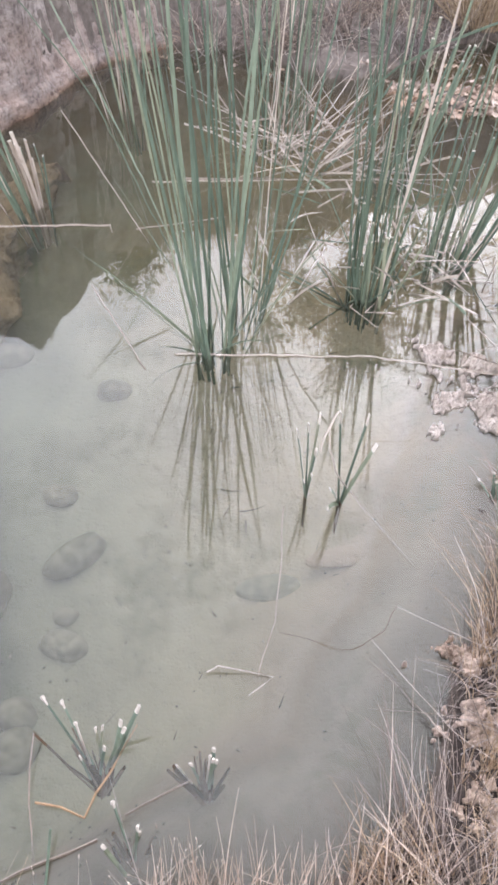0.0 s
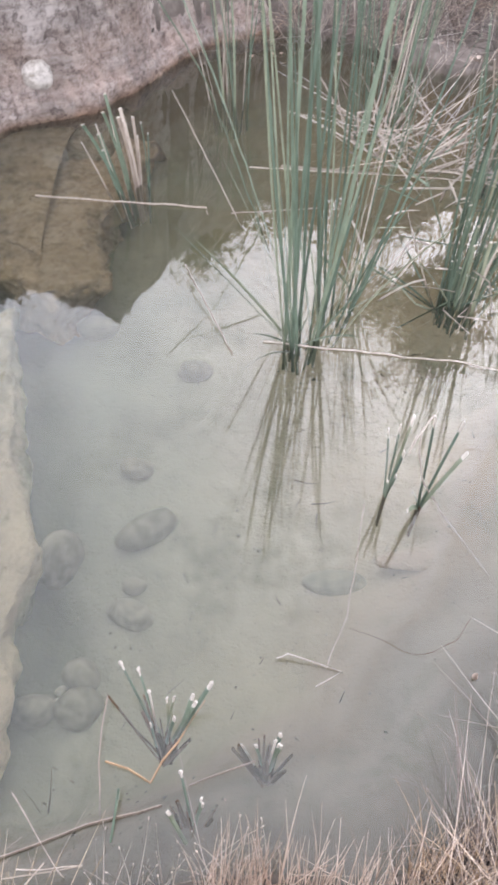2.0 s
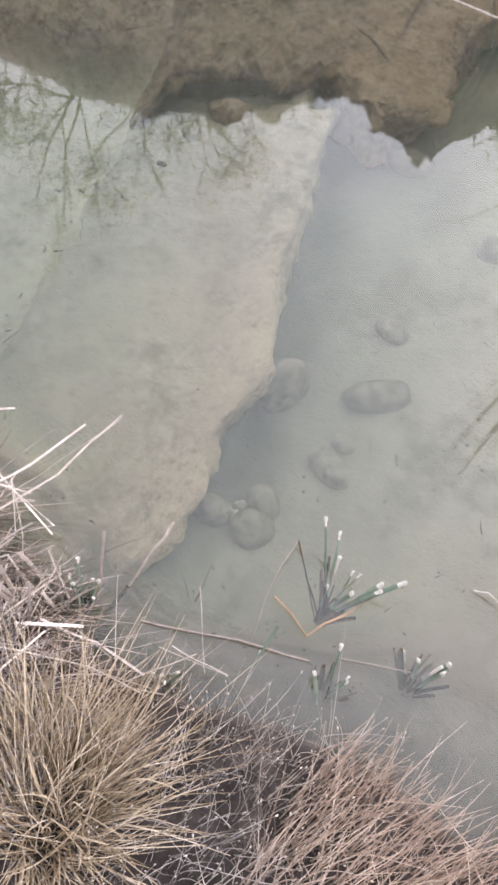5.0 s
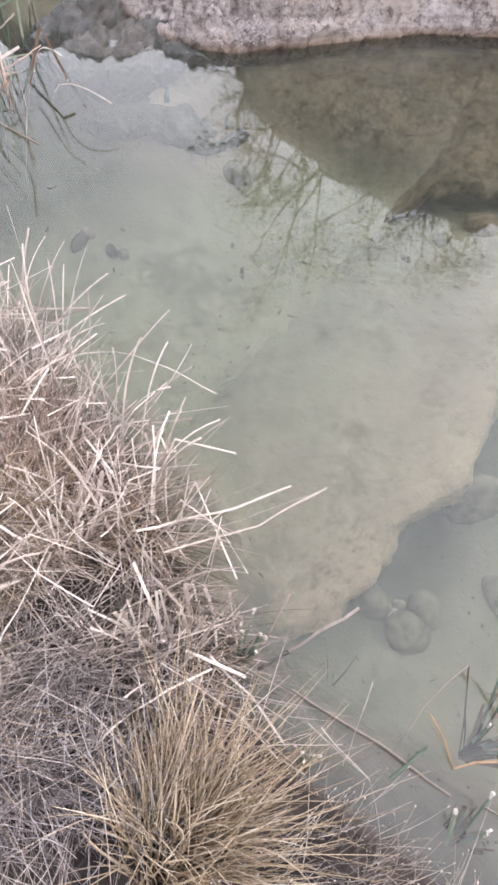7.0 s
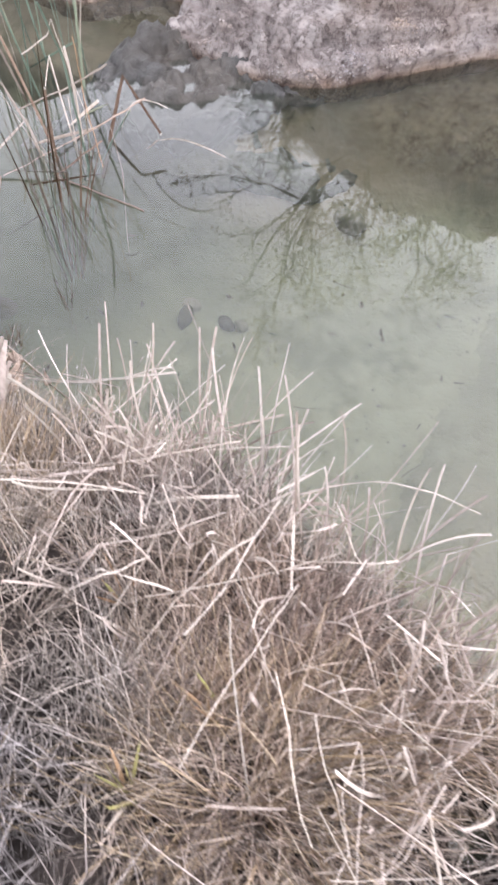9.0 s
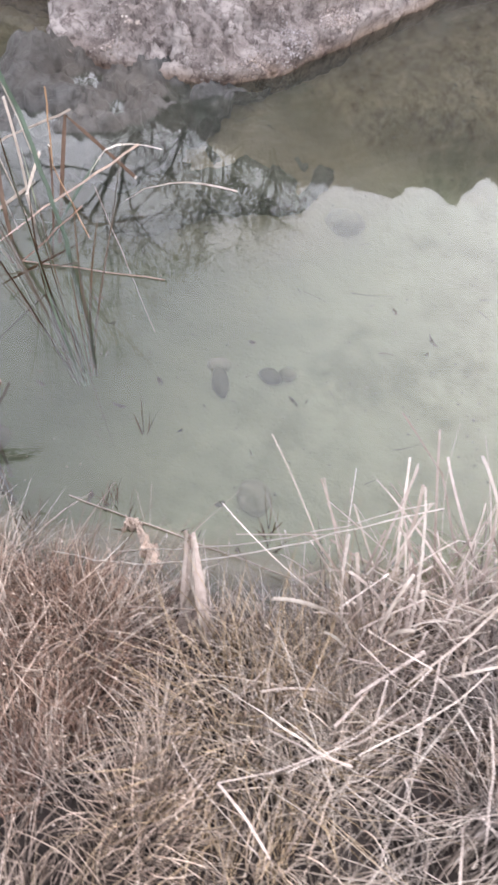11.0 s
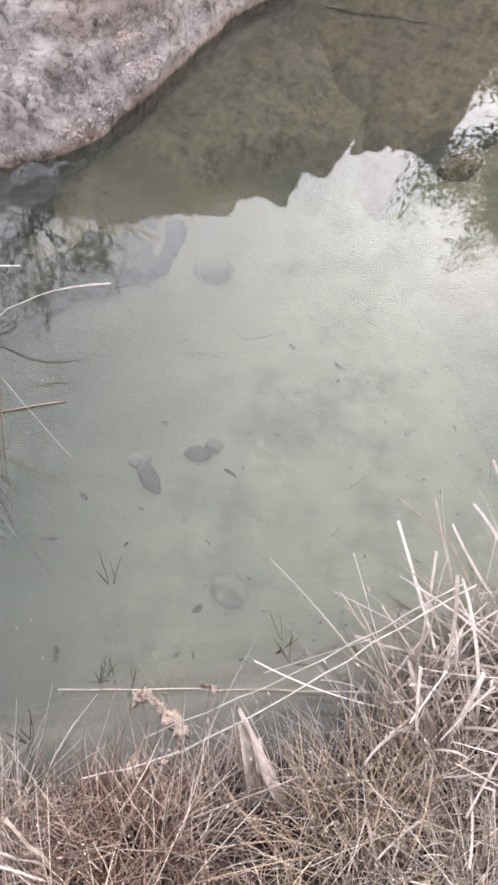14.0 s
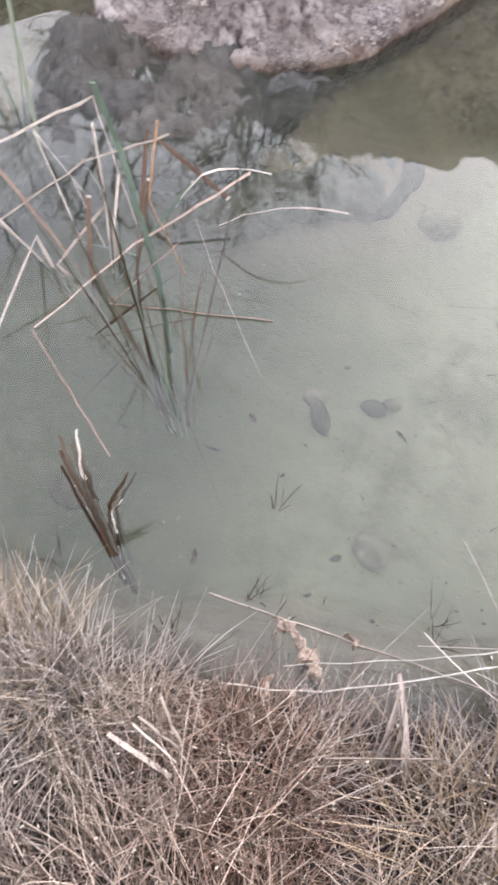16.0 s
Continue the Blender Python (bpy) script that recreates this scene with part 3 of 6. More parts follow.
def height(x, y):
    x, y = np.asarray(x, float), np.asarray(y, float)
    dn, sn = seg_dist(NEAR, x, y)
    df, sf = seg_dist(FAR, x, y)
    wob = 0.03 * fbm(x, y, 4, 4, 2)
    # the bed
    dsh, ssh = seg_dist(SHELF, x, y)
    west = -dsh * ssh + wob
    top = -0.298 - 0.13 * ss(0.2, 1.2, west)
    # The trough brings the darkest silt stop, a painted shade, beside the shelf.
    deep = -0.475 + 0.115 * ss(0.0, 1.1, -west) - 0.09 * np.exp(-(((west + 0.02) / 0.15) ** 2)) * ss(0.5, 1.0, y)
    z = deep + (top - deep) * ss(0.05, 0.13, west) - 0.04 * ss(0.12, 0.3, west) * (1 - ss(0.7, 0.95, west))
    dle, sle = seg_dist(RISE, x, y)
    inner = dle * sle + wob
    z = z + (np.maximum(z, -0.215 + 0.02 * fbm(x, y, 2, 3, 8)) - z) * ss(0.08, 0.2 + 0.1 * ss(-1.8, -2.3, x), inner)
    z = np.where(sf < 0, z * (0.3 + 0.7 * ss(0.0, 0.4 + 0.5 * ss(-2.2, -2.8, x), df)), z)
    z = -0.02 + (z + 0.02) * ss(0.0, 0.34 + 0.25 * ss(-0.3, 0.2, x), dn + 0.5 * wob)
    z = z + 0.016 * fbm(x, y, 4, 4, 11) + 0.004 * fbm(x, y, 22, 3, 12)
    # a low mud island in the far corner
    isle = np.exp(-((((x - 1.2) / 0.42) ** 2 + ((y - 4.68) / 0.26) ** 2) ** 2))
    z = z + (np.maximum(z, 0.03 + 0.025 * fbm(x, y, 5, 4, 16)) - z) * isle
    # the near bank
    near = 0.09 * (1 - np.exp(-dn / 0.07)) + 0.12 * (1 - np.exp(-dn / 0.6)) + 0.03 * fbm(x, y, 3, 4, 3) * ss(0, 0.2, dn) + 0.02 * dn
    near = near - 0.2 * np.exp(-(((x + 0.88) / 0.06) ** 2 + ((y - 0.07) / 0.05) ** 2))
    out_n = sn < 0
    z = np.where(out_n, near - 0.02, z)
    far = far_profile(x, y, df) - 0.14 * ss(-0.5, -1.0, x) + 0.05 * fbm(x, y, 3, 4, 4)
    return np.where((sf > 0) & ~out_n, far, z)


def make_ground():
    xs, ys = np.arange(-5.2, 2.6, 0.03), np.arange(-1.4, 9.4, 0.03)
    gx, gy = np.meshgrid(xs, ys)
    gz = height(gx, gy)
    nx, ny = len(xs), len(ys)
    v = np.stack([gx, gy, gz], -1).reshape(-1, 3)
    i = np.arange(nx * ny).reshape(ny, nx)
    f = np.stack([i[:-1, :-1], i[:-1, 1:], i[1:, 1:], i[1:, :-1]], -1).reshape(-1, 4)
    loop = np.concatenate([i[0, :-1], i[:-1, -1], i[-1, :0:-1], i[:0:-1, 0]])
    c = np.array((-1.3, 3.6))
    verts, faces, prev = [v], [f], loop
    count = len(v)
    for k, s in enumerate((1.12, 1.35, 1.8, 2.8, 5, 10, 25, 70, 200, 500)):
        ring = c + (v[loop, :2] - c) * s
        x, y = ring[:, 0], ring[:, 1]
        z = np.where(y > 1.2, 1.3 + 2.1 * ss(-1.4, 0.4, x) * ss(4, 9, y), 0.35) + 0.02 * (s - 1) + 0.12 * fbm(x, y, 0.9 / s, 3, 21) * s**0.6
        blend = min(1, (k + 1) / 2)
        z = v[loop, 2] * (1 - blend) + z * blend
        verts.append(np.stack([x, y, z], -1))
        cur = count + np.arange(len(loop))
        count += len(loop)
        faces.append(np.stack([prev, cur, np.roll(cur, -1), np.roll(prev, -1)], -1))
        prev = cur
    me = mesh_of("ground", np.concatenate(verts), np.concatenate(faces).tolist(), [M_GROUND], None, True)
    co = np.concatenate(verts)
    dsh, ssh = seg_dist(SHELF, co[:, 0], co[:, 1])
    dri, sri = seg_dist(RISE, co[:, 0], co[:, 1])
    masks = {
        "crust": ss(0.02, 0.12, -dsh * ssh),
        "bare_rock": ss(0.1, 0.26, dri * sri + 0.09 * fbm(co[:, 0], co[:, 1], 6, 4, 44)) * ss(-0.5, -0.9, co[:, 0]) * ss(1.1, 1.4, co[:, 1]),
    }
    for key, mask in masks.items():
        me.attributes.new(key, "FLOAT", "POINT").data.foreach_set("value", mask.astype(np.float32))
    return tagged(new("ground", me), "silty pond bed and damp earth banks with litter", "ground", kind="structure")


def make_water():
    bm = bmesh.new()
    bmesh.ops.create_grid(bm, x_segments=4, y_segments=4, size=1)
    me = bpy.data.meshes.new("water")
    bm.to_mesh(me)
    bm.free()
    me.materials.append(M_WATER)
    ob = new("water", me)
    ob.scale, ob.location = (4.6, 4.0, 1), (-2.4, 2.6, 0)
    return tagged(ob, "still, faintly milky green pond water", "water", kind="structure")


def make_rock_bank():
    """The pale pitted rock along the far shore, with an undercut lip at the water."""
    line = np.array([p for p in FAR if p[0] < -0.5])
    seg = np.r_[0, np.cumsum(np.hypot(*np.diff(line, axis=0).T))]
    s = np.arange(0, seg[-1], 0.012)
    px, py = np.interp(s, seg, line[:, 0]), np.interp(s, seg, line[:, 1])
    for _ in range(6):
        px[1:-1], py[1:-1] = (px[:-2] + 2 * px[1:-1] + px[2:]) / 4, (py[:-2] + 2 * py[1:-1] + py[2:]) / 4
    tx, ty = np.gradient(px), np.gradient(py)
    ln = np.hypot(tx, ty)
    nx, ny = -ty / ln, tx / ln
    k = np.ones(41) / 41
    pad = lambda a: np.convolve(np.pad(a, 20, "edge"), k, "valid")
    nx, ny = pad(nx), pad(ny)
    reach, _ = crest(px, py)
    u = np.r_[np.linspace(-0.12, 0.05, 24), np.linspace(0.06, 1.1, 120), np.linspace(1.2, 4.5, 14)]
    d = np.zeros((len(s), len(u)))
    z = np.zeros_like(d)
    for j, q in enumerate(u):
        if q < 0.05:
            w = (q + 0.12) / 0.17
            apron = 0.3 * ss(-3.2, -3.5, px)
            d[:, j] = 0.03 * math.sin(w * math.pi) - apron * (1 - w) ** 1.3
            z[:, j] = -0.5 + 0.53 * w**0.7
        else:
            d[:, j] = (q - 0.05) * reach
            z[:, j] = far_profile(px, py + ny * d[:, j], d[:, j])
    lump = fbm(s[:, None] + 0 * d, d, 2.4, 5, 31, 0.55)
    d = d + 0.05 * lump * (0.5 + ss(0, 0.3, z))
    d = d - 0.045
    x, y = px[:, None] + nx[:, None] * d, py[:, None] + ny[:, None] * d
    z = z + (0.075 * fbm(x, y, 2.6, 5, 33) + 0.022 * fbm(x, y, 14, 3, 35) + 0.020 * fbm(x, y + z, 30, 2, 36)) * (0.35 + 0.65 * ss(-0.05, 0.1, z + 0.04))
    beds = (z + 0.10 * x - 0.06 * y) / 0.095 + 0.5 * fbm(x, y, 1.6, 3, 38)
    step = (np.floor(beds) + ss(0.35, 0.7, beds - np.floor(beds)) - beds) * 0.095
    z = z + 0.6 * step * ss(0.04, 0.12, z)
    for line_, deep_ in ((CLEFT, 0.05),):
        dist, _ = seg_dist(line_, x + 0.035 * fbm(x, y, 9, 4, 41), y + 0.035 * fbm(x, y, 9, 4, 42))
        z = z - deep_ * np.exp(-(dist / 0.016) ** 2) * ss(0.02, 0.08, z)
    n, m = d.shape
    i = np.arange(n * m).reshape(n, m)
    f = np.stack([i[:-1, :-1], i[1:, :-1], i[1:, 1:], i[:-1, 1:]], -1).reshape(-1, 4)
    me = mesh_of("rock_bank", np.stack([x, y, z], -1).reshape(-1, 3), f.tolist(), [M_ROCK], None, True)
    return tagged(new("rock_bank", me), "pinkish grey pitted rock bank with lichen, undercut at the water", "rock", kind="structure")


def make_ledge(name, line, top, foot, reach, rise, undercut, mat, label, rough, seed, flip=1, fade=0.35, layers=0.0, lip=0.4, hollow=None):
    """A shelf under water: a rough, undercut front along a line, and a top that runs back from it."""
    line = np.array(line)
    seg = np.r_[0, np.cumsum(np.hypot(*np.diff(line, axis=0).T))]
    s = np.arange(0, seg[-1], 0.011)
    px, py = np.interp(s, seg, line[:, 0]), np.interp(s, seg, line[:, 1])
    for _ in range(60):
        px[1:-1], py[1:-1] = (px[:-2] + 2 * px[1:-1] + px[2:]) / 4, (py[:-2] + 2 * py[1:-1] + py[2:]) / 4
    tx, ty = np.gradient(px), np.gradient(py)
    ln = np.hypot(tx, ty)
    box = np.ones(61) / 61
    nx, ny = (np.convolve(np.pad(a, 30, "edge"), box, "valid") for a in (-ty / ln * flip, tx / ln * flip))
    u = np.r_[np.linspace(0, 1, 25)[:-1], 1 + np.linspace(0, 1, 48) ** 1.6]
    top = np.interp(px, *top) if isinstance(top, tuple) else top
    d, z = np.zeros((len(s), len(u))), np.zeros((len(s), len(u)))
    for j, q in enumerate(u):
        if q < 1:
            deep = undercut if hollow is None else undercut * (0.12 + 0.88 * ss(*hollow, px))
            d[:, j] = deep * ss(lip, lip + 0.3, 1 - q) * (0.75 + 0.4 * fbm(s, 0 * s, 1.5, 2, seed + 9)) - 0.25 * min(undercut, 0.1) * math.sin(math.pi * min(1.0, (1 - q) / 0.5))
            z[:, j] = foot + (top - foot) * q
        else:
            d[:, j] = (q - 1) * reach
            z[:, j] = top + rise * (q - 1) - 0.02 * math.exp(-(q - 1) * reach / 0.02)
    lump = fbm(s[:, None] + 0 * d, d + z, 4.0, 5, seed, 0.55)
    fall = np.exp(-d / 0.12)
    d = d + rough * lump * (0.25 + fall)
    x, y = px[:, None] + nx[:, None] * d, py[:, None] + ny[:, None] * d
    z = z + rough * (0.35 * fbm(x, y, 9, 4, seed + 3) * (0.4 + fall) + 0.16 * fbm(x, y, 30, 3, seed + 4) * (0.3 + fall))
    if layers:
        beds = 2.2 * fbm(x + 0.6 * y, 1.6 * y, 2.4, 4, seed + 7) + 1.3 * fbm(x, 1.5 * y, 9, 4, seed + 8)
        z = z + layers * (np.floor(beds) + ss(0.55, 0.75, beds - np.floor(beds))) * ss(0.0, 0.04, d)
    z = z - 0.05 * ss(1.85, 2.0, u)[None, :]
    ends = ss(0, fade, s) * ss(0, 0.35, s[-1] - s)
    z = foot - 0.05 + (z - foot + 0.05) * ends[:, None]
    n, m = d.shape
    i = np.arange(n * m).reshape(n, m)
    f = np.stack([i[:-1, :-1], i[1:, :-1], i[1:, 1:], i[:-1, 1:]], -1).reshape(-1, 4)
    me = mesh_of(name, np.stack([x, y, z], -1).reshape(-1, 3), f.tolist(), [mat], None, True)
    me.attributes.new("edge", "FLOAT", "POINT").data.foreach_set("value", np.exp(-np.abs(d) / 0.16).astype(np.float32).ravel())
    return tagged(new(name, me), label, "ledge", kind="structure")


make_ground()
make_water()
ROCK = make_rock_bank()
make_ledge("submerged_ledge", LEDGE, ([-1.7, -1.4], [-0.16, -0.195]), -0.46, 1.7, 0.17, 0.26, M_BEDROCK, "brown undercut rock ledge under the water", 0.075, 50, fade=0.5, lip=0.30, hollow=(-1.5, -1.75))
make_ledge("rock_apron", APRON, -0.014, -0.30, 0.6, 0.05, 0.02, M_APRON, "grey layered rock apron barely above the water", 0.07, 71, fade=0.6, layers=0.024)
make_ledge("sunken_slab", SLAB, -0.20, -0.38, 0.42, 0.06, 0.03, M_SUNKEN, "grey rock slab under the water before the rock bank", 0.045, 83, fade=0.25, layers=0.02)
make_ledge("silt_shelf", [(x - 0.005, y) for x, y in SHELF], -0.262, -0.58, 0.97, -0.14, 0.05, M_SHELF, "pale crumbling silt shelf under the water", 0.034, 60, -1, layers=0.007)

# ---- stones on the bed ----


def boulder(at, size, turn, seed, label, mat=None, z=None, tilt=0):
    """A water-worn stone, uneven and flattened, sunk a third of its height in the silt."""
    bm = bmesh.new()
    bmesh.ops.create_icosphere(bm, subdivisions=4, radius=1)
    off = Vector((seed * 3.1, seed * 1.7, 0))
    for v in bm.verts:
        n = noise.fractal(v.co * 0.8 + off, 1.0, 2.0, 3)
        fine = noise.fractal(v.co * 3.1 + off, 1.0, 2.0, 3)
        v.co *= 0.95 + 0.16 * n + 0.02 * fine
        v.co.z = max(v.co.z, -0.75)
    me = bpy.data.meshes.new("boulder")
    bm.to_mesh(me)
    bm.free()
    me.materials.append(mat or M_STONE)
    me.polygons.foreach_set("use_smooth", [True] * len(me.polygons))
    ob = new("boulder", me)
    x, y = at[:2]
    ob.matrix_world = pose(x, y, float(height(x, y)) + size[2] * 0.45 if z is None else z, 0, tilt, turn) @ Matrix.Diagonal((size[0], size[1], 1.35 * size[2], 1))
    return tagged(ob, label, "boulder", "boulders on the pond bed")


TRIO = "rounded silted stone in a group of three"
for k, (at, size, turn, label) in enumerate([
    ((-0.815, 1.31), (0.105, 0.082, 0.12), 62, "large silted oval boulder under water beside the shelf"),
    ((-0.515, 1.46), (0.125, 0.062, 0.055), 42, "long silted boulder half sunk in the pond bed"),
    ((-0.48, 1.135), (0.092, 0.052, 0.045), -12, "rough silted stone under water"),
    ((-0.50, 1.245), (0.045, 0.035, 0.03), 20, "small lumpy silted stone under water"),
    ((-0.69, 0.79), (0.082, 0.056, 0.055), 12, TRIO),
    ((-0.575, 0.91), (0.072, 0.058, 0.055), -40, TRIO),
    ((-0.545, 0.805), (0.075, 0.068, 0.055), 30, TRIO),
    ((-0.615, 0.815), (0.030, 0.024, 0.022), 0, "small pale pebble between larger stones"),
    ((-0.64, 0.87), (0.024, 0.018, 0.018), 30, "small pale pebble between larger stones"),
    ((-1.10, 2.57), (0.115, 0.065, 0.05), 10, "pale flat stone under water"),
    ((-0.635, 1.735), (0.075, 0.052, 0.035), 0, "silted stone under water"),
    ((-0.53, 2.30), (0.085, 0.055, 0.045), 5, "pale oval stone under water"),
    ((-2.755, 0.575), (0.068, 0.030, 0.028), -48, "dark narrow stone on the pond bed"),
    ((-2.62, 0.685), (0.044, 0.026, 0.026), 10, "dark stone on the pond bed"),
    ((-2.80, 0.635), (0.042, 0.030, 0.024), 30, "pale silted stone beside a dark one"),
    ((-2.575, 0.725), (0.032, 0.024, 0.022), 30, "pale silted stone beside a dark one"),
    ((-2.43, 0.275), (0.066, 0.055, 0.03), -45, "round silted stone sunk in the pond bed"),
    ((-2.72, 1.40), (0.075, 0.052, 0.04), 20, "pale stone on the pond bed"),
    ((-1.885, 2.00), (0.042, 0.050, 0.042), 40, "whitish stone at the foot of the submerged ledge"),
    ((-1.83, 2.19), (0.105, 0.068, 0.05), 30, "brown stone at the foot of the submerged ledge"),
    ((-1.86, 1.78), (0.038, 0.022, 0.02), 15, "dark small stone on the pond bed"),
    ((-3.3, 0.0), (0.075, 0.06, 0.03), 20, "dark stone among dead reeds under water"),
    ((0.20, 1.35), (0.115, 0.050, 0.022), 10, "flat silted stone half buried in the bed"),
    ((0.48, 1.45), (0.165, 0.042, 0.016), 14, "long flat slab half buried in the bed"),
]):
    boulder(at, size, turn, k + 1, label, M_DARKSTONE if label.startswith("dark") else M_PALEPEB if "whitish" in label or "pebble" in label else M_BEDROCK if label.startswith("brown") else M_GROUND if "slab" in label else M_STONE)

# Placed and sized to fit the camera's view, half sunk in the steep face.
boulder((-1.80, 3.875), (0.088, 0.076, 0.062), 25, 30, "pale rounded stone half sunk in the rock bank", M_PALESTONE, 0.225)

# ---- reeds in the water ----
G = [M_GREEN]
GS = [M_GREEN] * 17 + [M_STRAW]
TALL = "tall blue-green reeds standing in the pond"
clump("reed_clump", TALL, "reeds", (-0.05, 2.17, 0), 22, 0.07, (0.9, 2.3), (0.008, 0.016), (0.0, 0.2), (-0.01, 0), GS, "reed_leaf", group="reed clumps", sink=0.14, thick=0.14, seed=3)
clump("reed_clump", TALL, "reeds", (0.05, 2.47, 0), 16, 0.08, (0.6, 2.1), (0.007, 0.013), (0.02, 0.2), (0.02, 0), GS, "reed_leaf", kinks=0.1, group="reed clumps", sink=0.14, thick=0.15, seed=4)
clump("reed_clump", TALL, "reeds", (0.54, 2.57, 0), 30, 0.07, (0.5, 1.8), (0.008, 0.014), (0.0, 0.12), (0.02, 0), GS, "reed_leaf", group="reed clumps", sink=0.14, thick=0.15, seed=5)
clump("reed_clump", "short green reeds with white cut tips", "reeds", (0.58, 2.55, 0), 18, 0.08, (0.15, 0.42), (0.009, 0.014), (0.02, 0.28), (0.05, 0), G, "reed_leaf", "cut", group="reed clumps", sink=0.14, thick=0.2, seed=25)
clump("reed_clump", "green reeds cut off short, leaning over the pond", "reeds", (0.93, 2.85, 0), 34, 0.09, (0.35, 0.95), (0.010, 0.017), (0.02, 0.3), (0.14, 0.03), GS, "reed_leaf", "cut", group="reed clumps", sink=0.14, thick=0.2, seed=6)
clump("reed_clump", TALL, "reeds", (0.15, 4.2, 0), 30, 0.2, (0.9, 1.9), (0.009, 0.015), (0.0, 0.12), (0, 0), GS, "reed_leaf", group="reed clumps", sink=0.14, seed=7)
clump("reed_clump", TALL, "reeds", (0.78, 3.65, 0), 22, 0.10, (0.25, 0.75), (0.011, 0.018), (0.0, 0.3), (0.04, 0), GS, "reed_leaf", "cut", group="reed clumps", sink=0.14, seed=8)
clump("reed_clump", "short green and dead reeds cut off above the water", "reeds", (-1.06, 3.2, 0), 18, 0.08, (0.18, 0.42), (0.015, 0.024), (0.02, 0.2), (-0.12, 0), [M_GREEN, M_STRAW], "reed_leaf", "cut", group="reed clumps", sink=0.2, seed=9)
clump("reed_clump", "green reeds with dead leaves at the far shore", "reeds", (-0.78, 4.35, 0), 18, 0.12, (0.4, 1.2), (0.009, 0.014), (0.02, 0.2), (-0.03, 0), [M_GREEN, M_GREEN, M_STRAW], "reed_leaf", group="reed clumps", sink=0.2, seed=10)
TUFT_LEAVES = [
    ((0.301, 1.479, 0.0), (0.256, 1.45, 0.341), 0.01),
    ((0.301, 1.479, 0.0), (0.288, 1.47, 0.344), 0.009),
    ((0.301, 1.479, 0.0), (0.318, 1.48, 0.375), 0.01),
    ((0.301, 1.479, 0.0), (0.313, 1.44, 0.269), 0.01),
    ((0.301, 1.479, 0.0), (0.285, 1.4, 0.178), 0.012),
    ((0.301, 1.479, 0.0), (0.308, 1.43, 0.174), 0.01),
    ((0.301, 1.479, 0.0), (0.29, 1.47, 0.09), 0.010),
    ((0.301, 1.479, 0.0), (0.32, 1.49, 0.22), 0.009),
    ((0.405, 1.458, 0.0), (0.369, 1.47, 0.395), 0.011),
    ((0.405, 1.458, 0.0), (0.454, 1.5, 0.358), 0.009),
    ((0.405, 1.458, 0.0), (0.482, 1.46, 0.282), 0.01),
    ((0.405, 1.458, 0.0), (0.363, 1.41, 0.134), 0.01),
    ((0.405, 1.458, 0.0), (0.363, 1.4, 0.047), 0.009),
]
for foot in ((0.301, 1.479, 0.0), (0.405, 1.458, 0.0)):
    tuft_root = empty("reed_tuft", (foot[0], foot[1], 0), "small green reed tuft with white cut tips", "reeds", "reed tufts")
    for base, tip, w in TUFT_LEAVES:
        if base != foot:
            continue
        top = np.array(tip) - np.array(base)
        gap = np.array((0.06, 0.03, 0)) * top
        pts = [gap * (1 + t) + np.array((0, 0, 0.16 * t)) for t in (-1.0, -0.7, -0.4, -0.1)]
        pts += [gap + (top - gap) * t + np.array((0, 0, 0.012 * math.sin(math.pi * t))) for t in np.linspace(0.02, 1, 9)]
        v, f, _ = ribbon(pts, 1.8 * np.linspace(w, 0.8 * w, 13), 0.22, 0.3)
        ids = [2 if p[2] < -0.01 else 0 for p in pts[:-1] for _k in range(4)]
        ids[-4:] = [1] * 4
        part("reed_leaf", mesh_of("reed_leaf", v, f, [M_GREEN, M_PITH, M_ROTSTEM], ids + [2, 1]), tuft_root)
clump("reed_clump", "leaning reeds, green above and brown below the water", "reeds", (-3.07, 0.28, 0), 26, 0.045, (0.15, 0.6), (0.005, 0.011), (0.02, 0.4), (-0.22, 0.22), [M_BROWN, M_ROTSTEM, M_BROWN, M_ROT, M_GREEN], "reed_leaf", kinks=0.25, group="reed clumps", sink=0.25, seed=13)
clump("reed_clump", "broken dead reeds with a few green leaves", "reeds", (-3.5, 0.55, 0), 14, 0.12, (0.25, 0.6), (0.008, 0.014), (0.1, 0.6), (0, 0), [M_GREEN, M_STRAW, M_STRAW, M_ROTSTEM], "reed_leaf", "cut", 0.6, group="reed clumps", sink=0.14, seed=14)
clump("reed_clump", "thin green reeds in the far corner of the pond", "reeds", (-4.1, 0.75, 0), 20, 0.25, (0.4, 1.1), (0.008, 0.013), (0.0, 0.3), (0, 0), [M_GREEN, M_GREEN, M_STRAW], "reed_leaf", "point", 0.2, group="reed clumps", sink=0.14, seed=15)

clump("reed_clump", "long reed leaves leaning out of the main stand", "reeds", (0.0, 2.35, 0), 7, 0.1, (0.6, 1.3), (0.006, 0.009), (0.25, 0.55), (0, 0.05), G, "reed_leaf", kinks=0.2, group="reed clumps", sink=0.14, droop=0.8, seed=31)
clump("reed_clump", "long reed leaves leaning over the water", "reeds", (0.6, 2.7, 0), 7, 0.15, (0.5, 1.1), (0.006, 0.009), (0.25, 0.6), (0, 0.05), G, "reed_leaf", kinks=0.3, group="reed clumps", sink=0.14, droop=0.8, seed=32)

